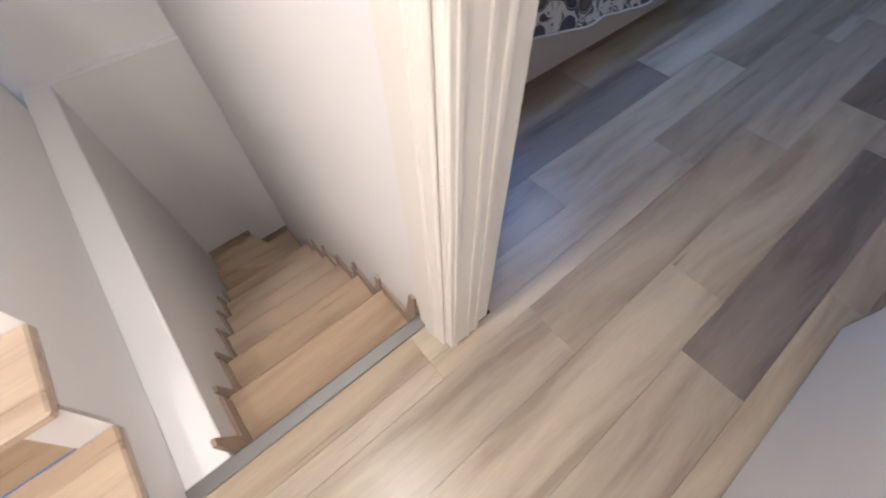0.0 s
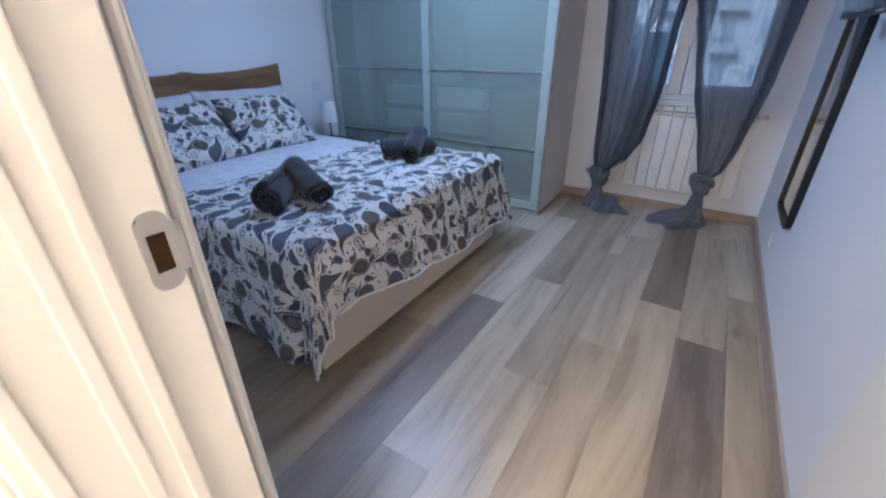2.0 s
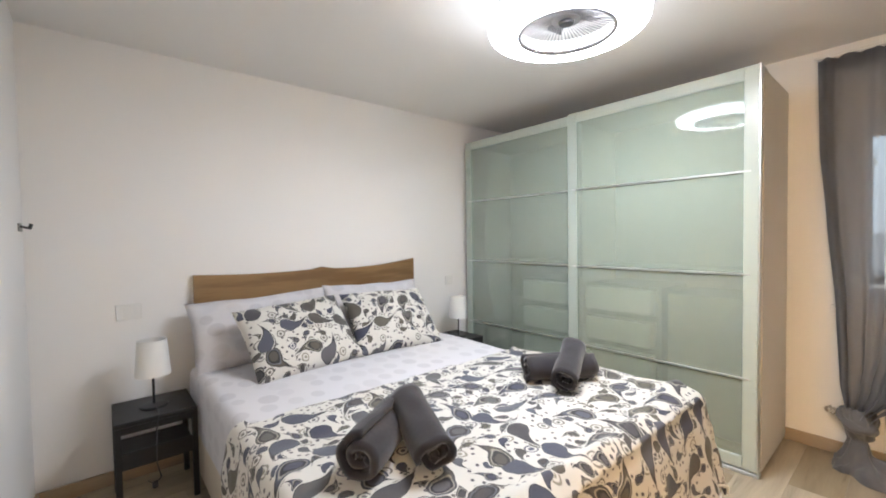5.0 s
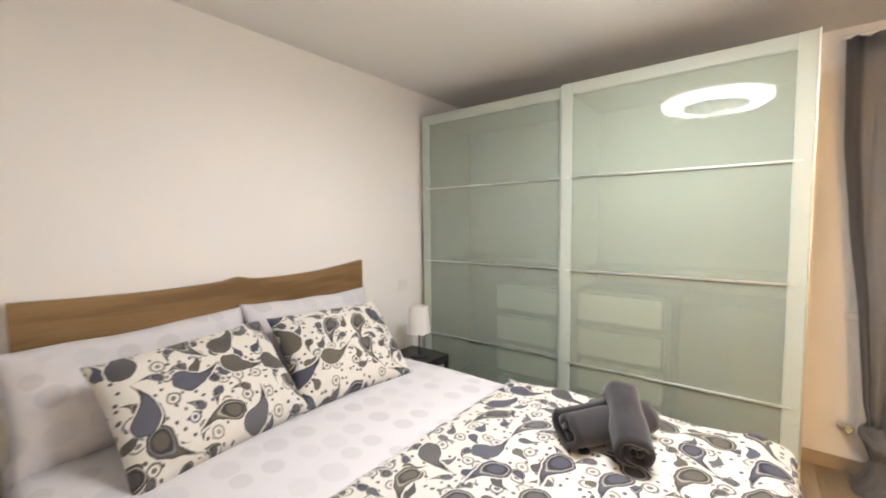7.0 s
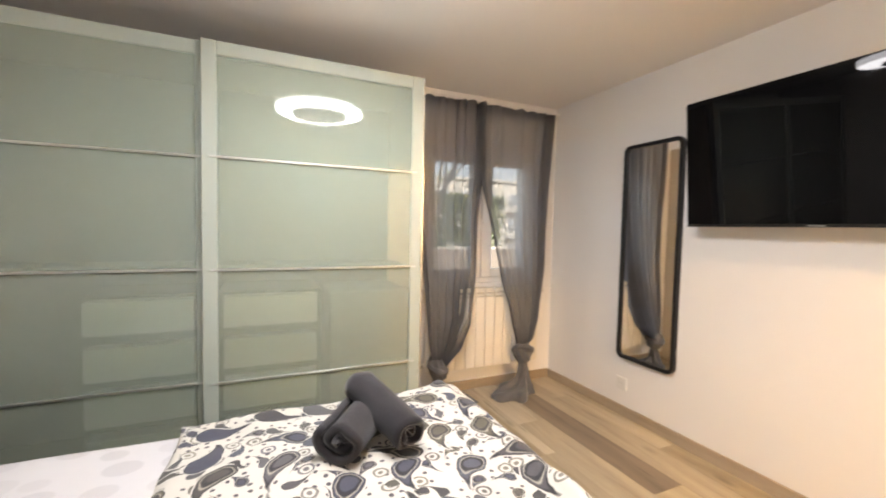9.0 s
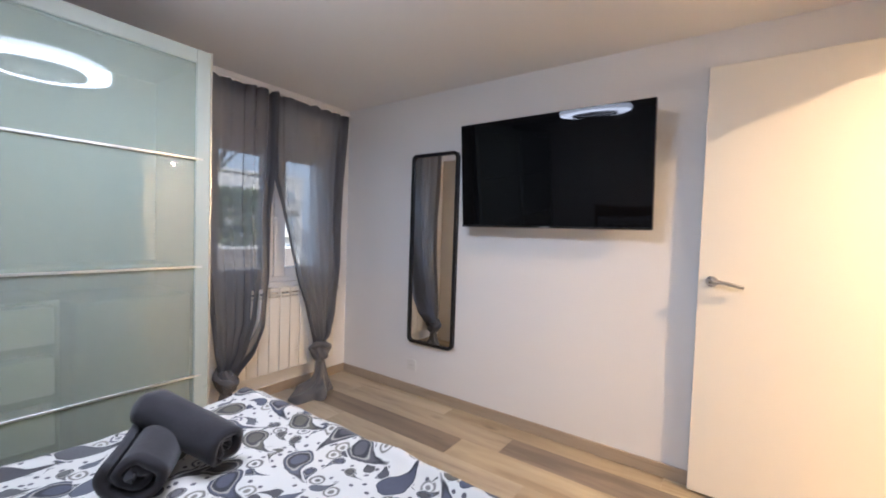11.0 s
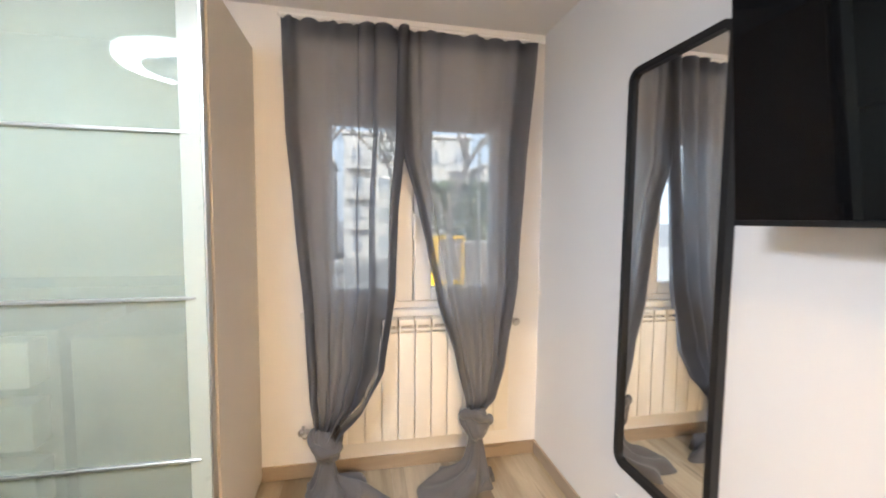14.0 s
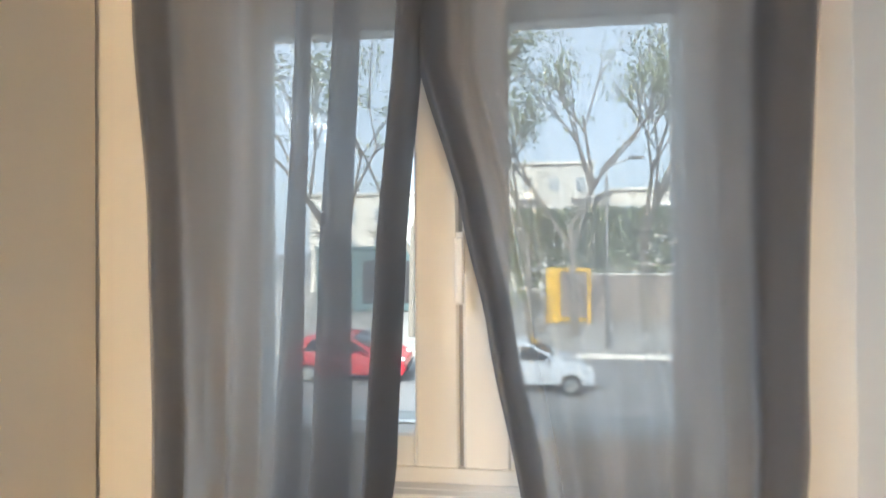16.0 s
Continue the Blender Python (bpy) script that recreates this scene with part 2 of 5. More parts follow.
def frosted(name):
    """Frosted, faintly green glass: milky, glossy in front, with a little of what stands behind."""
    n = Nodes(name)
    p = n.coords()
    milk = n.add("ShaderNodeBsdfDiffuse", Color=n.mix(n.noise(p, 2.5), (0.60, 0.67, 0.60), (0.64, 0.71, 0.64)))
    clear = n.add("ShaderNodeBsdfTransparent", Color=(0.90, 0.97, 0.92))
    body = n.add("ShaderNodeMixShader")
    body.inputs[0].default_value = 0.68
    n.tree.links.new(milk.outputs[0], body.inputs[1])
    n.tree.links.new(clear.outputs[0], body.inputs[2])
    gloss = n.add("ShaderNodeBsdfGlossy", Color=(1, 1, 1), Roughness=0.012)
    skin = n.add("ShaderNodeMixShader")
    n.put(skin.inputs[0], n.math("MULTIPLY", n.add("ShaderNodeFresnel", IOR=1.45).outputs[0], 0.8))
    n.tree.links.new(body.outputs[0], skin.inputs[1])
    n.tree.links.new(gloss.outputs[0], skin.inputs[2])
    n.tree.links.new(skin.outputs[0], n.out.inputs["Surface"])
    return n.mat


def clear_glass(name):
    n = Nodes(name)
    n.set(Base_Color=(1, 1, 1), Roughness=0.02, Specular_IOR_Level=0.5)
    clear = n.add("ShaderNodeBsdfTransparent", Color=(0.93, 0.96, 0.96))
    gloss = n.add("ShaderNodeBsdfGlossy", Color=(1, 1, 1), Roughness=0.02)
    fres = n.add("ShaderNodeFresnel", IOR=1.45)
    gap = n.add("ShaderNodeMixShader")
    n.put(gap.inputs[0], fres.outputs[0])
    n.tree.links.new(clear.outputs[0], gap.inputs[1])
    n.tree.links.new(gloss.outputs[0], gap.inputs[2])
    n.tree.links.new(gap.outputs[0], n.out.inputs["Surface"])
    return n.mat


def glow(name, color, strength):
    n = Nodes(name)
    return n.set(Base_Color=(0.9, 0.9, 0.9), Emission_Color=color, Emission_Strength=strength, Roughness=0.4)


def stony(name, a, b, scale=6.0, rough=0.9, grain=120.0):
    n = Nodes(name)
    p = n.coords()
    n.bump(n.noise(p, grain, 3), 0.4, 0.004)
    return n.set(Base_Color=n.mix(n.math("MULTIPLY_ADD", n.noise(p, grain, 2), 0.5, n.math("MULTIPLY", n.noise(p, scale, 5), 0.5)), a, b), Roughness=rough)


M_WALL = paint("white_wall_paint", (0.835, 0.82, 0.80), 0.75, 0.025)
M_CEIL = paint("ceiling_paint", (0.82, 0.805, 0.78), 0.8, 0.03)
M_LACQUER = paint("white_lacquer", (0.80, 0.77, 0.70), 0.38, 0.02, 60, 0.05)
M_PVC = paint("white_window_plastic", (0.80, 0.79, 0.77), 0.35, 0.02, 40, 0.03)
M_RADIATOR = paint("radiator_enamel", (0.80, 0.76, 0.68), 0.4, 0.03, 90, 0.05)
M_OAK = [wood("oak_light", (0.50, 0.425, 0.298), (0.31, 0.25, 0.17)), wood("oak_mid", (0.40, 0.33, 0.222), (0.235, 0.185, 0.125)), wood("oak_dark", (0.25, 0.202, 0.15), (0.14, 0.11, 0.082))]
M_STEP = wood("stair_oak", (0.53, 0.42, 0.275), (0.38, 0.285, 0.175), along="y")
M_SKIRT = wood("skirting_oak", (0.43, 0.345, 0.25), (0.33, 0.26, 0.185), along="x", knots=False)
M_SKIRT_Y = wood("skirting_oak_long", (0.43, 0.345, 0.25), (0.33, 0.26, 0.185), along="y", knots=False)
M_HEADBOARD = wood("walnut_headboard", (0.30, 0.185, 0.08), (0.18, 0.10, 0.04), along="y", rough=0.5, per_piece=False)
M_BASE = paint("beige_bed_base", (0.60, 0.53, 0.435), 0.6, 0.05, 300, 0.2)
M_CARCASS = paint("greige_melamine", (0.64, 0.60, 0.535), 0.5, 0.03, 300, 0.06)
M_INSIDE = paint("white_melamine", (0.72, 0.71, 0.68), 0.5, 0.03)
# darker grey puts the shade inside the wardrobe into the back and shelves
M_INSHADE = paint("shaded_lining", (0.42, 0.41, 0.385), 0.7, 0.05)
M_ALU = metal("brushed_aluminium", (0.64, 0.66, 0.64), 0.34)
M_DOORRIM = paint("pale_aluminium_rim", (0.44, 0.495, 0.45), 0.3, 0.02, 300, 0.03)
M_CHROME = metal("satin_nickel", (0.55, 0.53, 0.50), 0.28)
M_BRASS = metal("old_brass", (0.07, 0.042, 0.02), 0.5)
M_STEEL = metal("grey_strip_metal", (0.30, 0.295, 0.28), 0.42)
M_BLACK = paint("black_paint", (0.018, 0.017, 0.017), 0.42, 0.006, 80, 0.15)
M_FRAME = paint("black_frame", (0.012, 0.012, 0.013), 0.35, 0.004, 80, 0.08)
M_SCREEN = paint("dark_screen_glass", (0.004, 0.004, 0.0045), 0.03, 0.001, 20, 0.0, 0.17)
M_PLASTIC = paint("white_plastic", (0.78, 0.77, 0.74), 0.35, 0.02, 60, 0.03)
M_GREYPLASTIC = paint("grey_plastic", (0.36, 0.36, 0.37), 0.4, 0.05, 60, 0.05)
M_DARKPLASTIC = paint("dark_plastic", (0.05, 0.05, 0.055), 0.4, 0.02, 60, 0.05)
M_SHADE = cloth("white_lampshade", (0.80, 0.79, 0.76), 500, 0.8, 0.05)
M_TOWEL = cloth("charcoal_terry", (0.042, 0.039, 0.043), 420, 0.95, 0.3)
M_CURTAIN = sheer("grey_voile", (0.125, 0.124, 0.13))
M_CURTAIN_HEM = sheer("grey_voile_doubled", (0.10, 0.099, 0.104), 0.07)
M_CURTAIN_THICK = cloth("grey_voile_bunched", (0.125, 0.123, 0.127), 700, 0.85, 0.2)
M_PAISLEY = paisley("paisley_cotton")
M_PAISLEY_PLAIN = cloth("cream_cotton", (0.74, 0.72, 0.66), 700, 0.85, 0.08)
M_DOTS = dotted("dotted_cotton")
M_FROST = frosted("frosted_glass")
M_GLASS = clear_glass("window_glass")
_m = Nodes("mirror_silver")
M_MIRROR = _m.set(Base_Color=(0.86, 0.87, 0.86), Metallic=1.0, Roughness=0.015)
M_RING = glow("light_ring", (0.93, 0.96, 1.0), RING_GLOW)
M_DOWN = glow("warm_diffuser", (1.0, 0.65, 0.31), SPOT_GLOW * 2.2)
M_RINGSIDE = glow("light_ring_side", (0.93, 0.96, 1.0), 0.9)
M_RINGOUT = glow("light_ring_outer", (0.93, 0.96, 1.0), 9.5)
M_BULB = glow("warm_bulb", (1.0, 0.65, 0.31), SPOT_GLOW)


# ---- mesh helpers ----
def box(bm, x0, x1, y0, y1, z0, z1, bevel=0.0, segments=1):
    made = bmesh.ops.create_cube(bm, size=1.0)["verts"]
    for v in made:
        v.co = Vector((x0 + (v.co.x + 0.5) * (x1 - x0), y0 + (v.co.y + 0.5) * (y1 - y0), z0 + (v.co.z + 0.5) * (z1 - z0)))
    if bevel > 0:
        edges = list({e for v in made for e in v.link_edges})
        bmesh.ops.bevel(bm, geom=edges, offset=bevel, segments=segments, affect="EDGES", profile=0.6)
    return bm


def tube(bm, a, b, r0, r1=None, seg=16, caps=True):
    """A tapered rod from a to b."""
    a, b = Vector(a), Vector(b)
    r1 = r0 if r1 is None else r1
    m = Matrix.Translation((a + b) / 2) @ (b - a).to_track_quat("Z", "Y").to_matrix().to_4x4()
    bmesh.ops.create_cone(bm, cap_ends=caps, cap_tris=False, segments=seg, radius1=r0, radius2=r1, depth=(b - a).length, matrix=m)
    return bm


def ball(bm, c, r, seg=12, squash=(1, 1, 1)):
    m = Matrix.Translation(c) @ Matrix.Diagonal((r * squash[0], r * squash[1], r * squash[2], 1))
    bmesh.ops.create_uvsphere(bm, u_segments=seg, v_segments=max(6, seg // 2), radius=1, matrix=m)
    return bm


def spin(bm, profile, seg=32, centre=(0, 0, 0), close=False):
    """Turns a list of (radius, height) round the upright axis."""
    rings = []
    for r, z in profile:
        rings.append([bm.verts.new((centre[0] + r * math.cos(2 * math.pi * k / seg), centre[1] + r * math.sin(2 * math.pi * k / seg), centre[2] + z)) for k in range(seg)])
    pairs = list(zip(rings, rings[1:])) + ([(rings[-1], rings[0])] if close else [])
    for lo, hi in pairs:
        for k in range(seg):
            bm.faces.new((lo[k], lo[(k + 1) % seg], hi[(k + 1) % seg], hi[k]))
    return bm


def sheet(bm, fn, nu, nv, uv=None, wrap=False):
    """A grid of fn(u, v) for u, v from 0 to 1; uv(u, v) gives metres for the print."""
    layer = bm.loops.layers.uv.verify()
    rows = [[bm.verts.new(fn(i / nu, j / nv)) for i in range(nu + (0 if wrap else 1))] for j in range(nv + 1)]
    for j in range(nv):
        for i in range(nu):
            k = (i + 1) % len(rows[j])
            f = bm.faces.new((rows[j][i], rows[j][k], rows[j + 1][k], rows[j + 1][i]))
            f.smooth = True
            if uv:
                for loop, (a, b) in zip(f.loops, ((i, j), (i + 1, j), (i + 1, j + 1), (i, j + 1))):
                    loop[layer].uv = uv(a / nu, b / nv)
    return bm


def prism(bm, outline, axis, lo, hi):
    """A flat outline of (a, b) pushed through from lo to hi along an axis."""
    def at(p, h):
        return {"x": (h, p[0], p[1]), "y": (p[0], h, p[1]), "z": (p[0], p[1], h)}[axis]
    low = [bm.verts.new(at(p, lo)) for p in outline]
    top = [bm.verts.new(at(p, hi)) for p in outline]
    n = len(outline)
    bm.faces.new(low), bm.faces.new(top)
    for k in range(n):
        bm.faces.new((low[k], low[(k + 1) % n], top[(k + 1) % n], top[k]))
    return bm


def round_rect(a0, a1, b0, b1, r, steps=5):
    out = []
    for ca, cb, start in ((a1 - r, b1 - r, 0), (a0 + r, b1 - r, 90), (a0 + r, b0 + r, 180), (a1 - r, b0 + r, 270)):
        for k in range(steps + 1):
            t = radians(start + 90 * k / steps)
            out.append((ca + r * math.cos(t), cb + r * math.sin(t)))
    return out


def finish(bm, name, material, smooth=None):
    bmesh.ops.recalc_face_normals(bm, faces=bm.faces)
    me = bpy.data.meshes.new(name)
    bm.to_mesh(me)
    bm.free()
    me.materials.append(material)
    if smooth:
        me.polygons.foreach_set("use_smooth", [True] * len(me.polygons))
        if smooth != "all":
            me.set_sharp_from_angle(angle=radians(smooth))
    return me


def part(name, bm, material, parent, label="", smooth=None):
    ob = new(name, finish(bm, name, material, smooth))
    ob.parent = parent
    if label:
        tagged(ob, label)
    return ob


def thing(name, at, label, category, group="", kind=""):
    ob = new(name)
    ob.location = at
    ob.empty_display_size = 0.05
    return tagged(ob, label, category, group, kind)


def solid(name, bm, material, label, category, group="", kind="", smooth=None):
    return tagged(new(name, finish(bm, name, material, smooth)), label, category, group, kind)


B = bmesh.new


# ---- the room's shell ----
X0, X1 = -3.05, 0.46          # headboard wall, television wall
Y0, Y1 = 0.45, 3.745          # door wall, window wall
CEIL = 2.20
YS = 0.28                     # the door wall's landing side
DX0, DX1, DTOP = -0.385, 0.445, 2.05   # opening for the door with its lining
WX0, WX1, WZ0, WZ1 = -0.725, 0.30, 0.815, 1.815   # window opening
LX1, LY0 = 0.95, -1.40        # landing's far walls
SX = -0.46                    # head of the stairs
SW = -2.57                    # stairwell's end
SZ = -2.1


def structure(name, bm, material, label):
    return solid(name, bm, material, label, "", kind="structure")


structure("wall_west", box(B(), X0 - 0.15, X0, Y0, Y1 + 0.3, -0.2, CEIL), M_WALL, "white painted bedroom wall behind the bed")
structure("wall_east", box(B(), X1, X1 + 0.15, YS, Y1 + 0.3, -0.2, CEIL), M_WALL, "white painted bedroom wall carrying the television")
_b = B()
box(_b, X0, WX0, Y1, Y1 + 0.3, -0.2, CEIL), box(_b, WX1, X1, Y1, Y1 + 0.3, -0.2, CEIL)
box(_b, WX0, WX1, Y1, Y1 + 0.3, -0.2, WZ0), box(_b, WX0, WX1, Y1, Y1 + 0.3, WZ1, CEIL)
structure("wall_north", _b, M_WALL, "white painted wall with the window opening")
_b = B()
box(_b, X0, DX0, YS, Y0, SZ, CEIL), box(_b, DX1, X1, YS, Y0, -0.2, CEIL), box(_b, DX0, DX1, YS, Y0, DTOP, CEIL)
box(_b, DX0, DX1, YS, Y0, -0.2, -0.02)
structure("wall_south", _b, M_WALL, "white painted wall with the bedroom doorway")
structure("ceiling", box(B(), X0 - 0.15, X1 + 0.15, YS + 0.002, Y1 + 0.3, CEIL, CEIL + 0.15), M_CEIL, "plain off-white plaster bedroom ceiling")
# landing and stairwell
structure("wall_landing_east", box(B(), LX1, LX1 + 0.1, LY0, YS, -0.2, CEIL), M_WALL, "white painted landing wall")
structure("wall_landing_north", box(B(), X1 + 0.15, LX1 + 0.1, YS, YS + 0.1, -0.2, CEIL), M_WALL, "white painted landing wall beside the door")
structure("wall_landing_south", box(B(), SW - 0.25, LX1 + 0.1, LY0 - 0.1, LY0, -0.2, 4.4), M_WALL, "white painted landing wall")
structure("ceiling_landing", box(B(), SX + 0.0, LX1 + 0.1, LY0, YS, CEIL, CEIL + 0.15), M_CEIL, "plain off-white landing ceiling")
structure("ceiling_stairwell", box(B(), SW - 0.25, SX, LY0, YS, 4.25, 4.4), M_CEIL, "plain off-white ceiling over the stairs")
structure("wall_stair_end", box(B(), SW - 0.25, SW - 0.06, LY0, YS, SZ, 4.25), M_WALL, "white painted end wall of the stairwell")
structure("wall_stair_ledge_end", box(B(), SW - 0.06, SW, -0.47, YS, SZ, 0.0, 0.004), M_WALL, "white plaster ledge across the stairwell's end")
structure("wall_stair_upper", box(B(), SW - 0.25, SX, YS, YS + 0.15, CEIL, 4.25), M_WALL, "white painted wall above the stairs")
structure("wall_stair_upper_east", box(B(), SX, SX + 0.1, LY0, YS, CEIL + 0.15, 4.25), M_WALL, "white painted wall above the landing")
structure("wall_stair_spine", box(B(), SW, SX, -0.47, -0.35, SZ, 0.0, 0.004), M_WALL, "white plaster wall with a ledge beside the stairs")
_pts = [(-0.40, -0.2)]
for i in range(9):
    _pts += [(-0.40 - 0.225 * i, 0.155 + 0.185 * i), (-0.625 - 0.225 * i, 0.155 + 0.185 * i)]
_b = prism(B(), _pts + [(-2.425, SZ), (-0.626, SZ), (-0.626, -0.2)], "y", -0.55, -0.4705)
structure("wall_stair_side", _b, M_WALL, "white plaster side of the upper stairs")
structure("floor_slab", box(B(), SX + 0.06, LX1 + 0.1, LY0, YS, -0.2, -0.016), M_SKIRT, "landing floor slab under the boards")
structure("floor_slab_room", box(B(), X0, X1, Y0, Y1, -0.2, -0.016), M_SKIRT, "bedroom floor slab under the boards")

# skirting
SK = 0.07
_b = B()
box(_b, X0, DX0 - 0.075, Y0, Y0 + 0.012, 0, SK, 0.002)
structure("baseboard_south", _b, M_SKIRT, "oak-look skirting along the door wall")
structure("baseboard_west", box(B(), X0, X0 + 0.012, Y0 + 0.012, Y1 - 0.012, 0, SK, 0.002), M_SKIRT_Y, "oak-look skirting along the headboard wall")
structure("baseboard_north", box(B(), X0, X1, Y1 - 0.012, Y1, 0, SK, 0.002), M_SKIRT, "oak-look skirting along the window wall")
structure("baseboard_east", box(B(), X1 - 0.012, X1, Y0, Y1 - 0.012, 0, SK, 0.002), M_SKIRT_Y, "oak-look skirting along the television wall")
structure("baseboard_landing", box(B(), SX + 0.005, DX0 - 0.068, YS - 0.012, YS, 0, SK, 0.002), M_SKIRT, "short oak-look skirting beside the door frame")
structure("threshold", box(B(), SX, SX + 0.042, -0.515, YS, -0.03, 0.004, 0.003), M_STEEL, "grey metal nosing strip at the head of the stairs")

# ---- door frame and door ----
frame_ob = tagged(new("door_frame", finish(box(B(), DX0, -0.322, YS - 0.002, Y0 - 0.016, 0, DTOP, 0.003), "door_frame", M_LACQUER)), "white lacquered door lining with stepped mouldings", "door frame", kind="structure")
_b = B()
box(_b, -0.3218, -0.312, YS - 0.001, Y0 - 0.068, 0, 2.012, 0.002)
part("stop", _b, M_LACQUER, frame_ob)
for y in (YS + 0.010, YS + 0.058, YS + 0.088):
    part("moulding", box(B(), -0.3118, -0.3080, y, y + 0.013, 0, 2.010, 0.002, 2), M_LACQUER, frame_ob)
_b = B()
box(_b, 0.432, DX1, YS - 0.002, Y0 + 0.002, 0, DTOP, 0.003)
part("jamb", _b, M_LACQUER, frame_ob)
part("head", box(B(), -0.322, 0.432, YS - 0.002, Y0 + 0.002, 2.022, DTOP, 0.003), M_LACQUER, frame_ob)
for y0, y1 in ((YS - 0.014, YS - 0.002), (Y0 + 0.002, Y0 + 0.014)):
    part("casing", box(B(), DX0 - 0.062, -0.335 if y0 < 0.4 else -0.36, y0, y1, 0, 2.03, 0.004), M_LACQUER, frame_ob)
    part("casing", box(B(), DX0 - 0.062, 0.494, y0, y1, 2.0305, 2.10, 0.004), M_LACQUER, frame_ob)
    part("bead", box(B(), DX0 - 0.030, -0.366, y0 - (0.005 if y0 < 0.4 else -0.001), y1 + (0.005 if y0 > 0.4 else -0.001), 0, 2.02, 0.003), M_LACQUER, frame_ob)
_b = B()
prism(_b, round_rect(Y0 - 0.046, Y0 - 0.020, 1.004, 1.074, 0.011), "x", -0.3222, -0.3205)
box(_b, -0.3215, -0.3200, Y0 - 0.022, Y0 - 0.012, 1.016, 1.062, 0.0006)
_strike = part("strike_plate", _b, M_CHROME, frame_ob, "satin nickel strike plate")
part("latch_hole", box(B(), -0.3203, -0.3192, Y0 - 0.040, Y0 - 0.026, 1.022, 1.055), M_BRASS, _strike, "dark brass latch hole")

door = thing("door_1", (0.425, 0.462, 0.012), "white lacquered bedroom door standing open against the wall", "door", kind="structure")
part("leaf", box(B(), -0.032, 0.008, 0.0, 0.735, 0.0, 2.0, 0.002), M_LACQUER, door)
for z in (0.2, 1.0, 1.8):
    part("hinge", tube(B(), (0.012, -0.004, z - 0.04), (0.012, -0.004, z + 0.04), 0.006, seg=10), M_CHROME, door, "nickel hinge", 40)
_b = B()
tube(_b, (-0.032, 0.680, 1.01), (-0.040, 0.680, 1.01), 0.025, seg=24)
tube(_b, (-0.040, 0.680, 1.01), (-0.078, 0.680, 1.01), 0.010, seg=14)
_h = part("handle", _b, M_CHROME, door, "satin nickel lever handle", 40)
_b = B()
_pts = [(-0.078, 0.690, 1.010), (-0.080, 0.66, 1.012), (-0.080, 0.62, 1.008), (-0.078, 0.585, 1.000), (-0.074, 0.560, 0.996)]
for a, b in zip(_pts, _pts[1:]):
    tube(_b, a, b, 0.0095, 0.0085, 12)
part("lever", _b, M_CHROME, _h, "", 60)

# ---- stairs ----
RUN, RISE = 0.235, 0.2
stairs = thing("stairs_down", (SX, 0, 0), "oak-look winding stairs going down between white walls", "stairs", kind="structure")
for i in range(1, 7):
    xa, xb, z = -RUN * (i - 1), -RUN * i, -RISE * i
    part("tread", box(B(), xb - 0.02, xa - 0.002, -0.348, YS - 0.002, z - 0.035, z, 0.006), M_STEP, stairs)
    part("riser", box(B(), xa - 0.014, xa - 0.001, -0.347, YS - 0.003, z + 0.0005, z + RISE - 0.036), M_STEP, stairs)
    for ya, yb in ((YS - 0.012, YS - 0.001), (-0.349, -0.338)):
        _b = B()
        prism(_b, [(xa - 0.0145, z), (xb + 0.0, z), (xb + 0.0, z + 0.07), (xa - 0.085, z + 0.075), (xa - 0.035, z + RISE + 0.085), (xa - 0.0145, z + RISE + 0.085)], "y", ya, yb)
        part("stepped_skirting", _b, M_SKIRT, stairs)
P = (-1.41, YS - 0.003)
for z, corners in ((-1.40, [P, (-1.41, -0.347), (-1.80, -0.347)]), (-1.57, [P, (-1.80, -0.347), (SW - SX + 0.003, -0.347), (SW - SX + 0.003, 0.0)]), (-1.75, [P, (SW - SX + 0.003, 0.0), (SW - SX + 0.003, YS - 0.003)])):
    part("winder", prism(B(), corners, "z", z - 0.20, z), M_STEP, stairs)
for ya, yb, z in ((-0.345, -0.001, -1.57), (0.002, YS - 0.003, -1.75)):
    part("stepped_skirting", box(B(), SW - SX + 0.001, SW - SX + 0.013, ya, yb, z, z + 0.065, 0.002), M_SKIRT_Y, stairs)
upstairs = thing("stairs_up", (-0.40, -0.55, 0), "oak-look stairs going up beside the landing", "stairs", kind="structure")
for i in range(9):
    xa, xb, z = -0.225 * i, -0.225 * (i + 1), 0.19 + 0.185 * i
    part("tread", box(B(), xb - 0.0, xa + 0.02, LY0 + 0.553, 0.082, z - 0.032, z, 0.006), M_STEP, upstairs)
    part("riser", box(B(), xa - 0.013, xa - 0.001, LY0 + 0.553, 0.0795, z - 0.185, z - 0.0325), M_STEP, upstairs)
structure("floor_stair_foot", box(B(), SW - 0.25, SX + 0.06, LY0, YS, SZ - 0.1, SZ), M_SKIRT, "oak-look floor at the foot of the stairs")
structure("wall_stair_under", box(B(), SX + 0.0, SX + 0.058, LY0, YS - 0.001, SZ, -0.031), M_WALL, "white wall under the landing")

# landing lamps
spots = thing("ceiling_spotlight", (0.22, -0.92, CEIL), "ceiling lamp with two warm spot heads, switched on", "ceiling lamp")
part("bar", box(B(), -0.30, 0.30, -0.03, 0.03, -0.025, 0, 0.004), M_CHROME, spots)
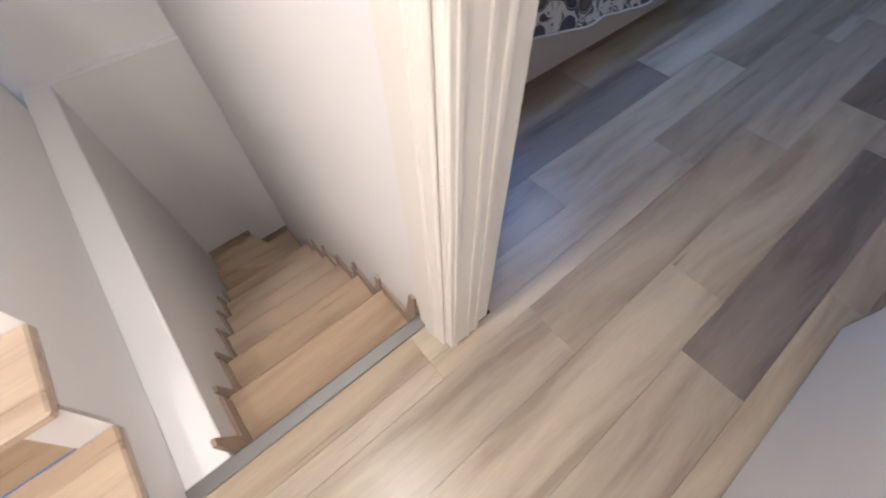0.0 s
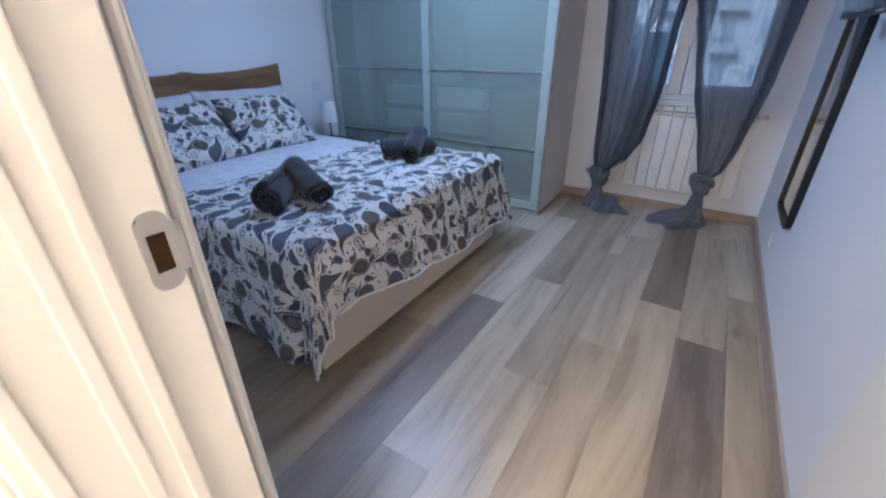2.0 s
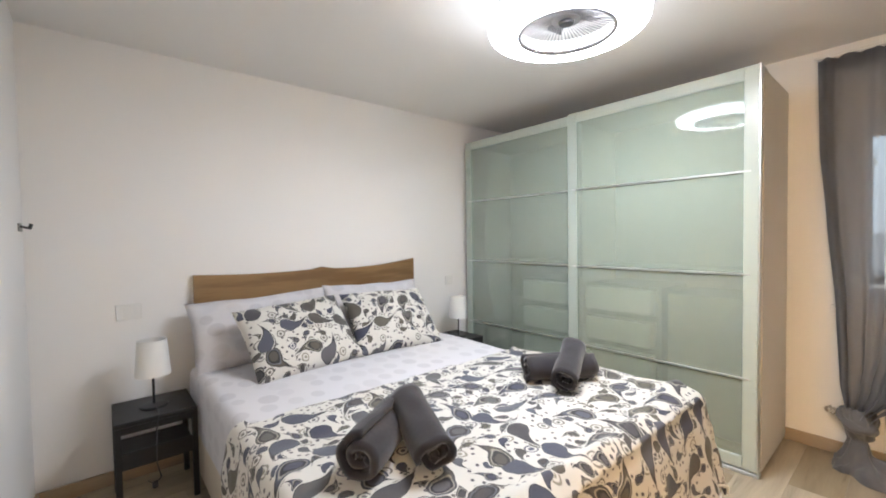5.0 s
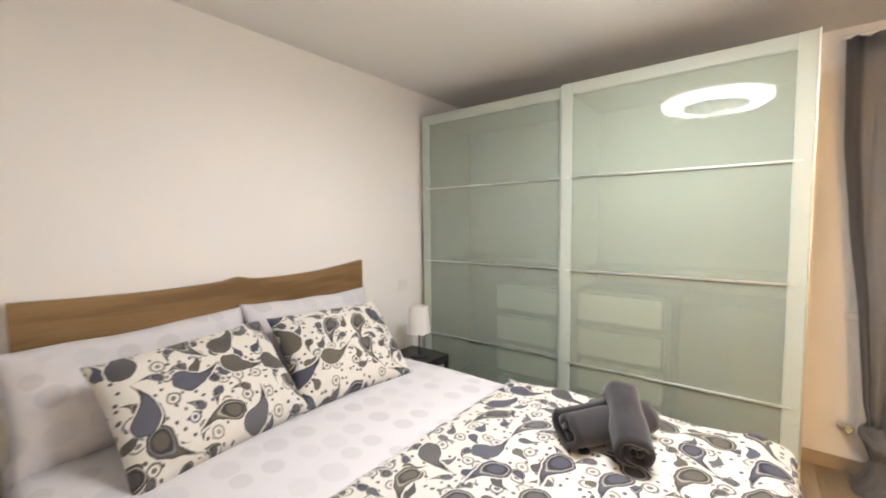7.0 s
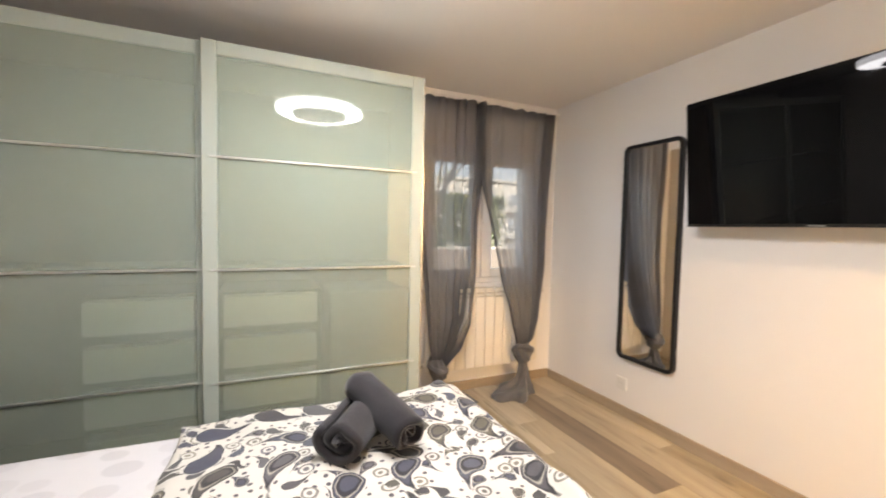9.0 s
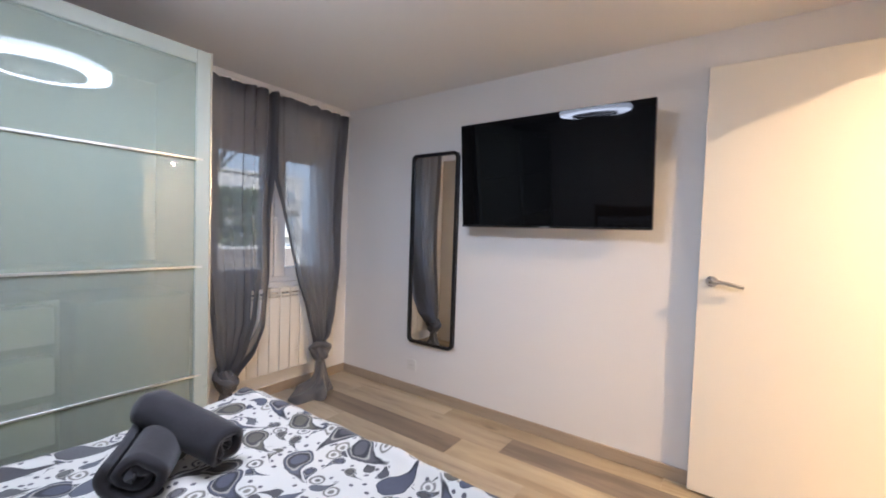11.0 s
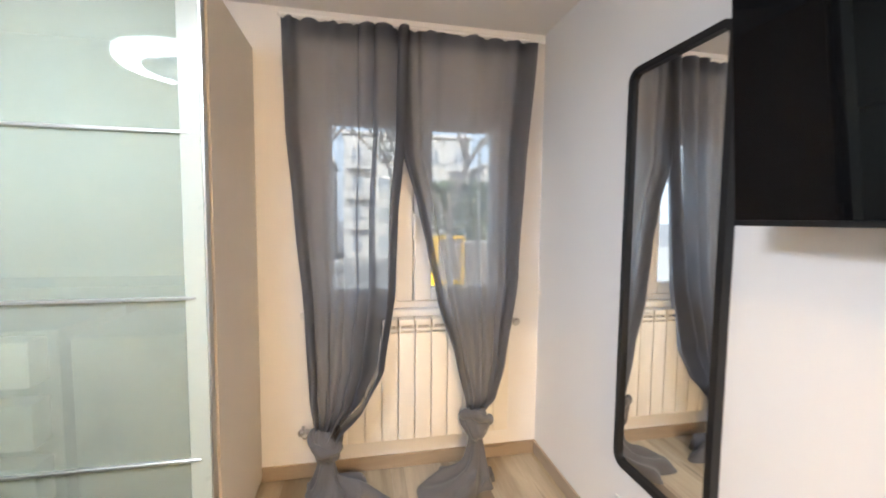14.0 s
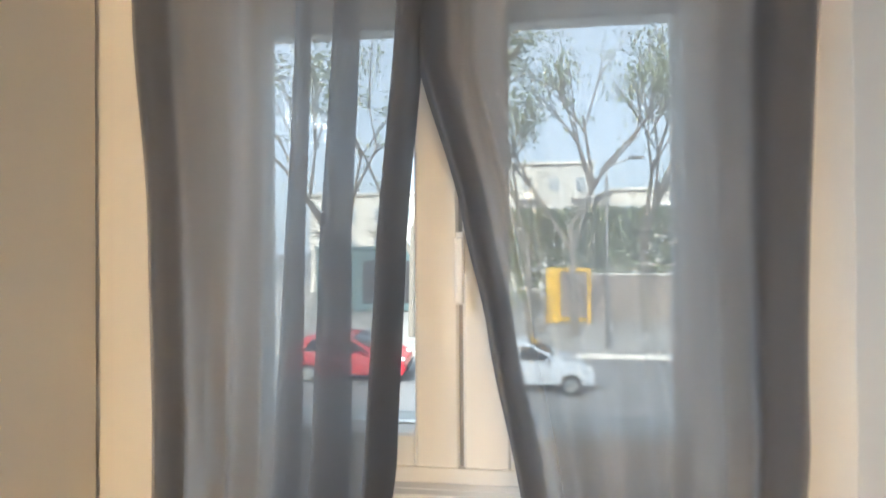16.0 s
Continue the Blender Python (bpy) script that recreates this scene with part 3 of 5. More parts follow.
for sx, sy, sz in ((-0.21, 0.0, -0.33), (0.24, 0.0, -0.18)):
    _b = B()
    tube(_b, (sx, 0, -0.02), (sx, sy, sz + 0.09), 0.006, seg=8)
    _s = part("spot_head", spin(_b, [(0.012, 0.1), (0.03, 0.09), (0.04, 0.0), (0.037, 0.0), (0.028, 0.085)], 20, (sx, sy, sz)), M_CHROME, spots, "nickel spot head", 40)
    part("bulb", ball(B(), (sx, sy, sz + 0.004), 0.03, 14), M_BULB, _s, "glowing warm bulb", "all")
down = thing("downlight", (-0.33, -0.17, CEIL), "small round recessed downlight, switched on", "downlight")
part("trim_ring", spin(B(), [(0.045, -0.001), (0.045, -0.008), (0.034, -0.008), (0.034, -0.001)], 28, close=True), M_CHROME, down, "", 40)
part("diffuser", tube(B(), (0, 0, -0.006), (0, 0, -0.001), 0.0335, seg=24), M_DOWN, down, "glowing warm diffuser", 40)

# ---- window ----
window = thing("window_1", (0, Y1, 0), "white plastic casement window with two closed sashes", "window", kind="structure")
FY0, FY1 = 0.015, 0.085
for a in (box(B(), WX0, WX0 + 0.05, FY0, FY1, WZ0, WZ1, 0.004), box(B(), WX1 - 0.05, WX1, FY0, FY1, WZ0, WZ1, 0.004), box(B(), WX0 + 0.05, WX1 - 0.05, FY0, FY1, WZ1 - 0.05, WZ1, 0.004), box(B(), WX0 + 0.05, WX1 - 0.05, FY0, FY1, WZ0, WZ0 + 0.035, 0.004)):
    part("window_frame", a, M_PVC, window)
for xa, xb, ga, gb in ((WX0 + 0.052, -0.213, -0.598, -0.295), (-0.205, WX1 - 0.052, -0.119, 0.190)):
    s0, s1, z0, z1 = 0.0, 0.07, WZ0 + 0.037, WZ1 - 0.052
    sash = part("sash", box(B(), xa, ga, s0, s1, z0, z1, 0.005), M_PVC, window)
    part("sash_stile", box(B(), gb, xb, s0, s1, z0, z1, 0.005), M_PVC, sash)
    part("sash_rail", box(B(), ga, gb, s0 + 0.001, s1, z0, 0.915, 0.005), M_PVC, sash)
    part("sash_rail", box(B(), ga, gb, s0 + 0.001, s1, 1.702, z1, 0.005), M_PVC, sash)
    pane = part("pane", box(B(), ga - 0.004, gb + 0.004, 0.050, 0.056, 0.911, 1.706), M_GLASS, sash)
    pane.visible_shadow = False
    for g0, g1 in ((0.907, 0.915), (1.702, 1.710)):
        part("gasket", box(B(), ga, gb, 0.044, 0.049, g0, g1), M_DARKPLASTIC, sash)
part("meeting_strip", box(B(), -0.2128, -0.2052, 0.012, 0.06, WZ0 + 0.038, WZ1 - 0.053), M_GREYPLASTIC, window, "grey seal between the sashes")
_b = B()
box(_b, -0.216, -0.202, -0.010, -0.0002, 1.22, 1.29, 0.002)
tube(_b, (-0.209, -0.008, 1.27), (-0.209, -0.032, 1.27), 0.007, seg=10)
box(_b, -0.217, -0.201, -0.040, -0.028, 1.16, 1.28, 0.004)
part("window_handle", _b, M_PVC, window)
part("window_sill", box(B(), WX0 + 0.002, WX1 - 0.002, 0.08, 0.34, WZ0 - 0.02, WZ0 + 0.012, 0.004), M_STEEL, window, "grey outer sill")
part("inner_sill", box(B(), WX0 - 0.02, WX1 + 0.02, -0.022, 0.014, WZ0 - 0.035, WZ0 - 0.001, 0.004), M_PVC, window)
part("shutter_slats", box(B(), WX0 + 0.05, WX1 - 0.05, 0.10, 0.115, WZ1 - 0.025, WZ1, 0.003), M_GREYPLASTIC, window, "edge of a rolled-up shutter")

# ---- radiator ----
radiator = thing("radiator", (-0.211, 3.684, 0.19), "cream enamelled aluminium radiator under the window", "radiator")
SEC, NSEC = 0.08, 12
for k in range(NSEC):
    x = (k - NSEC / 2) * SEC
    b = B()
    box(b, x + 0.002, x + SEC - 0.002, -0.030, -0.018, 0.0, 0.525, 0.004, 2)
    box(b, x + 0.034, x + 0.046, -0.018, 0.045, 0.02, 0.55)
    box(b, x + 0.003, x + SEC - 0.003, -0.028, 0.05, 0.560, 0.590, 0.008, 2)
    box(b, x + 0.003, x + SEC - 0.003, -0.030, -0.012, 0.532, 0.548, 0.003)
    box(b, x + 0.005, x + 0.013, -0.026, 0.04, 0.52, 0.565)
    box(b, x + SEC - 0.013, x + SEC - 0.005, -0.026, 0.04, 0.52, 0.565)
    tube(b, (x + 0.0005, 0.012, 0.045), (x + SEC - 0.0005, 0.012, 0.045), 0.02, seg=10)
    tube(b, (x + 0.0005, 0.012, 0.535), (x + SEC - 0.0005, 0.012, 0.535), 0.02, seg=10)
    part("radiator_section", b, M_RADIATOR, radiator, "", 35)
def valve(x, z, s):
    b = B()
    tube(b, (x, 0.012, z), (x + s * 0.055, 0.012, z), 0.011, seg=12)
    tube(b, (x + s * 0.03, 0.012, z), (x + s * 0.03, -0.035, z), 0.016, 0.013, 12)
    tube(b, (x + s * 0.05, 0.012, z), (x + s * 0.05, 0.060, z), 0.008, seg=10)
    ball(b, (x + s * 0.05, 0.005, z), 0.018, 12)
    part("valve", b, M_CHROME, radiator, "chrome radiator valve", 40)
valve(0.48, 0.552, 1)
valve(-0.48, 0.06, -1)

# ---- curtains ----
rod = thing("curtain_rod", (0, 3.668, 2.132), "white curtain rod close under the ceiling", "curtain rod")
part("rod", tube(B(), (-0.80, 0, 0), (0.41, 0, 0), 0.008, seg=14), M_PVC, rod, "", 40)
for x in (-0.77, -0.20, 0.38):
    b = B()
    tube(b, (x, 0, 0), (x, Y1 - 3.668, 0.0), 0.007, seg=10)
    box(b, x - 0.015, x + 0.015, Y1 - 3.668 - 0.008, Y1 - 3.668 - 0.0005, -0.03, 0.03, 0.002)
    part("bracket", b, M_PVC, rod)
for x in (-0.803, 0.413):
    part("finial", ball(B(), (x, 0, 0), 0.011, 12), M_PVC, rod, "", "all")


def smooth01(t):
    t = min(1, max(0, t))
    return t * t * (3 - 2 * t)


def along(table, v):
    """Reads a smooth edge line from a few (height, x) marks."""
    for (a, p), (b, q) in zip(table, table[1:]):
        if v <= b:
            return p + (q - p) * smooth01((v - a) / (b - a)) * 0.35 + (q - p) * (v - a) / (b - a) * 0.65
    return table[-1][1]


def curtain(left, right, knot, folds, seed, tail, crowd, pleat=1.0, hems=((0.0, 0.18), (0.93, 1.0))):
    """One voile panel: hangs from the rod, drawn together into a knot near the floor, the end spread on the boards."""
    root = thing("curtain", (0, 3.668, 0), "sheer grey voile curtain tied in a knot near the floor", "curtain", "window curtains")
    top, low = 2.115, knot[2] + 0.03
    rnd = random.Random(seed)
    ph = [rnd.uniform(0, 6.28) for _ in range(6)]

    def cloth_at(u, v):
        z = top + (low - top) * v
        xa, xb = along(left, v), along(right, v)
        g = smooth01((v - 0.35) / 0.65)
        uu = u + 0.025 * math.sin(u * 9 + ph[0]) * (1 - g)
        x = xa + (xb - xa) * uu
        bunch = smooth01((u - crowd[0]) / 0.18) * smooth01((crowd[1] - u) / 0.18)
        amp = 0.007 + 0.030 * bunch * pleat + 0.016 * g
        x += (0.024 * bunch * pleat + 0.008 * g) * math.sin(2 * math.pi * folds * u + ph[5]) * (1 - 0.6 * smooth01((v - 0.8) / 0.2)) * smooth01(u / 0.08) * smooth01((1 - u) / 0.08)
        y = amp * math.sin(2 * math.pi * (folds * u + 0.22 * math.sin(4.1 * u + ph[0])) + ph[1] + 0.7 * math.sin(2.2 * v + ph[2]))
        y += 0.007 * math.sin(2 * math.pi * folds * 1.7 * u + ph[3] + 2 * v) * (0.3 + g + bunch)
        y += 0.004 * math.sin(6 * v + 5 * u + ph[4])
        y -= 0.085 * g
        z += 0.016 * abs(math.sin(math.pi * folds * 1.3 * u + ph[5])) * (1 - smooth01(v / 0.06))
        z += 0.03 * g * math.sin(5 * u + ph[2]) * (1 - smooth01((v - 0.85) / 0.15))
        return (x, y, z)

    part("panel", sheet(B(), cloth_at, 150, 110, lambda u, v: (u * 1.2, v * 1.9)), M_CURTAIN, root)
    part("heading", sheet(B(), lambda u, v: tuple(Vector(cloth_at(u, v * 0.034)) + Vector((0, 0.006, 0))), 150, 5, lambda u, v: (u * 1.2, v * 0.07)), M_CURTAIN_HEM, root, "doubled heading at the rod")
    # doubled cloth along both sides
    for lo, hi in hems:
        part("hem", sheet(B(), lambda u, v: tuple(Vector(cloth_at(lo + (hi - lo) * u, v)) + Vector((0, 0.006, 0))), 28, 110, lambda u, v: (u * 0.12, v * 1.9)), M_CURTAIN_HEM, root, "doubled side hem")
    kx, ky, kz = knot[0], knot[1] - 3.668, knot[2]

    def knot_at(u, v):
        a = 2 * math.pi * u
        w = math.sin(math.pi * min(1, max(0, v * 0.94 + 0.03)))
        r = 0.026 + 0.034 * w + 0.007 * math.sin(3 * a + 5 * v + ph[0]) + 0.005 * math.sin(7 * a - 9 * v + ph[1])
        tilt = 0.022 * math.sin(a + ph[2]) * w
        return (kx + r * math.cos(a) * 1.1, ky + r * math.sin(a), kz + 0.07 - 0.15 * v + tilt)

    part("knot", sheet(B(), knot_at, 40, 26, lambda u, v: (u * 0.4, v * 0.2), True), M_CURTAIN_THICK, root, "tight cloth knot", "all")

    def band_at(u, v):
        a, b = 2 * math.pi * u, 2 * math.pi * v
        r = 0.062 + 0.006 * math.sin(2 * a + ph[3])
        q = 0.017 + 0.004 * math.sin(5 * a + ph[4])
        return (kx + (r + q * math.cos(b)) * math.cos(a), ky + (r + q * math.cos(b)) * math.sin(a) * 0.95, kz + 0.02 + q * math.sin(b) * 1.4 + 0.035 * math.sin(a + ph[5]))

    part("knot_loop", sheet(B(), band_at, 36, 12, None, True), M_CURTAIN_THICK, root, "cloth wrapped round the knot", "all")
    tx, ty, spread = tail

    def tail_at(u, v):
        a = 2 * math.pi * u
        aim = math.atan2(ty - 3.668 - ky, tx - kx)
        reach = math.hypot(tx - kx, ty - 3.668 - ky)
        ahead = max(0.0, math.cos(a - aim))
        s = smooth01(v / 0.6)
        lie = smooth01((v - 0.35) / 0.65)
        r = 0.030 + 0.028 * s + 0.007 * math.sin(5 * a + ph[1] + 3 * v) * (0.4 + s)
        r += lie * (spread * 0.38 + reach * 0.95 * ahead ** 2.2) * (1 + 0.16 * math.sin(7 * a + ph[0]) + 0.10 * math.sin(11 * a + 5 * v))
        heap = 0.055 * math.sin(math.pi * min(1.0, v * 1.05)) * lie * (0.6 + ahead) * (1 + 0.5 * math.sin(6 * a + 7 * v + ph[3]))
        z = (kz - 0.07) * (1 - smooth01(v / 0.80)) ** 1.2 + max(0.0, heap) + 0.016 * (1 + math.sin(8 * a + 9 * v + ph[4])) * s * (1 - smooth01((v - 0.85) / 0.15))
        return (kx + r * math.cos(a), ky + r * math.sin(a) * 0.85, 0.003 + max(0.0, z))

    b = sheet(B(), tail_at, 84, 34, lambda u, v: (u * 0.6, v * 0.3), True)
    last = b.verts[:][-84:]
    b.faces.new(last)
    part("tail", b, M_CURTAIN_THICK, root, "curtain end lying bunched on the boards", "all")
    return root


curtain([(0, -0.79), (0.25, -0.78), (0.46, -0.75), (0.7, -0.71), (0.9, -0.690), (1, -0.665)],
        [(0, -0.25), (0.25, -0.262), (0.46, -0.297), (0.65, -0.31), (0.84, -0.36), (0.93, -0.44), (1, -0.565)],
        (-0.622, 3.575, 0.25), 6.0, 5, (-0.47, 3.50, 0.10), (0.52, 1.1), 1.25, ((0.0, 0.12), (0.94, 1.0)))
curtain([(0, -0.30), (0.3, -0.28), (0.45, -0.205), (0.55, -0.165), (0.69, -0.115), (0.84, -0.030), (1, 0.035)],
        [(0, 0.40), (0.35, 0.345), (0.63, 0.300), (0.85, 0.225), (0.96, 0.175), (1, 0.115)],
        (0.068, 3.560, 0.30), 5.0, 11, (-0.12, 3.47, 0.11), (-0.1, 0.38), 0.30, ((0.0, 0.10), (0.86, 1.0)))

# ---- wardrobe ----
WD0, WD1, WDY, WDB, WDH = -3.0, -0.93, 3.125, 3.735, 2.017
wardrobe = thing("wardrobe", (WD0, WDY, 0), "tall wardrobe with two frosted glass sliding doors", "wardrobe")
W, D = WD1 - WD0, WDB - WDY
part("side_panel", box(B(), W - 0.02, W, 0.052, D, 0.02, WDH - 0.012, 0.001), M_CARCASS, wardrobe, "greige side panel")
part("side_panel", box(B(), 0, 0.02, 0.052, D, 0.02, WDH - 0.012, 0.001), M_CARCASS, wardrobe, "greige side panel")
part("middle_panel", box(B(), W / 2 - 0.018, W / 2 + 0.018, 0.13, D - 0.01, 0.08, WDH - 0.04), M_INSIDE, wardrobe)
part("back_panel", box(B(), 0.02, W - 0.02, D - 0.008, D, 0.02, WDH - 0.02), M_INSHADE, wardrobe)
part("top_panel", box(B(), 0.02, W - 0.02, 0.12, D - 0.008, WDH - 0.035, WDH - 0.014), M_CARCASS, wardrobe)
part("plinth", box(B(), 0.02, W - 0.02, 0.09, D - 0.01, 0.0, 0.08), M_CARCASS, wardrobe)
part("bottom_track", box(B(), 0.0, W, 0.005, 0.05, 0.0, 0.018, 0.002), M_ALU, wardrobe, "aluminium floor track")
part("top_track", box(B(), 0.0, W, 0.040, 0.118, WDH - 0.030, WDH - 0.001, 0.002), M_ALU, wardrobe, "aluminium top track")


BARS = (0.490, 1.010, 1.516)


def wardrobe_door(x0, x1, y):
    rim, h0, h1 = 0.062, 0.032, WDH
    d = part("door", box(B(), x0, x0 + rim, y, y + 0.026, h0, h1, 0.003), M_DOORRIM, wardrobe, "sliding door with pale metal rim")
    part("rim", box(B(), x1 - rim, x1, y, y + 0.026, h0, h1, 0.003), M_DOORRIM, d)
    part("rim", box(B(), x0 + rim, x1 - rim, y + 0.001, y + 0.026, h1 - rim, h1 - 0.0005, 0.003), M_DOORRIM, d)
    part("rim", box(B(), x0 + rim, x1 - rim, y + 0.001, y + 0.026, h0, h0 + rim, 0.003), M_DOORRIM, d)
    part("edge_strip", box(B(), x1 + 0.0002, x1 + 0.006, y - 0.002, y + 0.03, h0, h1 + 0.003), M_ALU, d, "bright aluminium edge")
    for k in range(4):
        za, zb = (h0 + rim if k == 0 else BARS[k - 1] + 0.002), (h1 - rim if k == 3 else BARS[k] - 0.008)
        part("glass_panel", box(B(), x0 + rim, x1 - rim, y + 0.008, y + 0.014, za, zb), M_FROST, d, "frosted glass panel")
        if k:
            part("crossbar", box(B(), x0 + rim - 0.03, x1 - rim + 0.03, y - 0.003, y + 0.010, BARS[k - 1] - 0.0075, BARS[k - 1] + 0.0015, 0.001), M_ALU, d, "thin aluminium crossbar")


wardrobe_door(0.0, W / 2 + 0.03, 0.030)
wardrobe_door(W / 2 - 0.008, W - 0.006, -0.004)
for xa, xb, tops in ((0.55, W / 2 - 0.02, (0.88, 0.68, 0.48, 0.28)), (W / 2 + 0.04, 1.56, (0.88, 0.68, 0.48, 0.28))):
    u = part("drawer_unit", box(B(), xa, xb, 0.16, D - 0.05, 0.085, 0.885, 0.002), M_GREYPLASTIC, wardrobe, "drawer unit inside")
    for t in tops:
        part("drawer_front", box(B(), xa + 0.03, xb - 0.03, 0.075, 0.159, t - 0.155, t - 0.010, 0.003), M_PVC, u, "white drawer front")
part("linen_box", box(B(), 1.60, W - 0.025, 0.14, D - 0.05, 0.085, 0.865, 0.01), M_GREYPLASTIC, wardrobe, "grey box on the wardrobe floor")
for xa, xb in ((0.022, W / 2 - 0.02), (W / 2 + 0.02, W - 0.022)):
    part("shelf", box(B(), xa, xb, 0.30, D - 0.01, 0.985, 1.003), M_INSHADE, wardrobe)

# ---- bed ----
BX0, BX1, BY0, BY1 = -2.97, -1.02, 1.06, 2.54
bed = thing("bed", ((BX0 + BX1) / 2, (BY0 + BY1) / 2, 0), "double bed with beige base and walnut headboard", "bed")
cx, cy = (BX0 + BX1) / 2, (BY0 + BY1) / 2
L2, W2 = (BX1 - BX0) / 2, (BY1 - BY0) / 2
part("bed_base", box(B(), -L2, L2, -W2, W2, 0.035, 0.27, 0.012, 3), M_BASE, bed, "beige bed base")
for sx in (-0.8, 0.8):
    for sy in (-0.6, 0.6):
        part("foot", tube(B(), (sx, sy, 0), (sx, sy, 0.04), 0.025, seg=14), M_BLACK, bed)


def soft_block(x0, x1, y0, y1, z0, z1, r, name_seed):
    """A rounded cushion block with a printed cover that runs over the edge."""
    rnd = random.Random(name_seed)
    ph = rnd.uniform(0, 6)
    b = B()

    def at(u, v):
        a = (u - 0.5) * (x1 - x0 + 2 * (z1 - z0))
        c = (v - 0.5) * (y1 - y0 + 2 * (z1 - z0))

        def fold(s, half):
            over = abs(s) - (half - r)
            if over <= 0:
                return s, 0.0
            if over < r * math.pi / 2:
                t = over / r
                return math.copysign(half - r + r * math.sin(t), s), r * (1 - math.cos(t))
            return math.copysign(half, s), r + over - r * math.pi / 2
        x, dx = fold(a, (x1 - x0) / 2)
        y, dy = fold(c, (y1 - y0) / 2)
        z = z1 - max(dx, dy)
        z += 0.003 * math.sin(a * 9 + ph) * math.sin(c * 7)
        return ((x0 + x1) / 2 + x, (y0 + y1) / 2 + y, max(z0, z))
    return sheet(b, at, 90, 80, lambda u, v: (u * (x1 - x0 + 0.4), v * (y1 - y0 + 0.4)))


part("mattress", soft_block(-L2 + 0.01, L2 - 0.01, -W2 - 0.005, W2 + 0.005, 0.25, 0.55, 0.045, 4), M_DOTS, bed, "mattress in a pale dotted fitted sheet", "all")


def headboard_bm():
    b = B()
    n = 48
    half = 0.745
    rows = []
    for k in range(n + 1):
        t = -half + 2 * half * k / n
        # two boards whose upper edges sag a little and rise to the outside, meeting in a small peak
        q = abs(t) / half
        sag = 0.016 * math.sin(math.pi * q) * (1.0 if t > 0 else 0.7)
        top = 1.018 + 0.012 * math.exp(-(t / 0.05) ** 2) - sag + (0.034 * q ** 1.6 if t > 0 else 0.008 * q)
        rows.append((t, top))
    ring = [(t, z) for t, z in rows] + [(half, 0.62), (-half, 0.62)]
    prism(b, ring, "x", 0.0, 0.028)
    return b


hb = part("headboard", headboard_bm(), M_HEADBOARD, bed, "walnut headboard of two live-edge boards")
hb.location = (X0 + 0.014 - cx, 1.842 - cy, 0)
for z in (0.70, 0.86):
    part("board_joint", box(B(), 0.027, 0.0285, -0.74, 0.74, z - 0.0015, z + 0.0015), M_BLACK, hb)

# ---- duvet ----
QX0, QXE, QZ = -1.975, -0.985, 0.575
QY0, QY1 = 1.035, 2.565
FOOT, SIDE_S, SIDE_N = 0.34, 0.42, 0.37
QR = 0.05


def foot_drop(c):
    """How far the quilt hangs over the bed's foot: it lies askew, with a long corner at the south side."""
    hang = 0.215 + 0.115 * min(1.0, max(0.0, (c - 1.08) / 0.85))
    return hang + (0.305 - hang) * smooth01((1.11 - c) / 0.10)


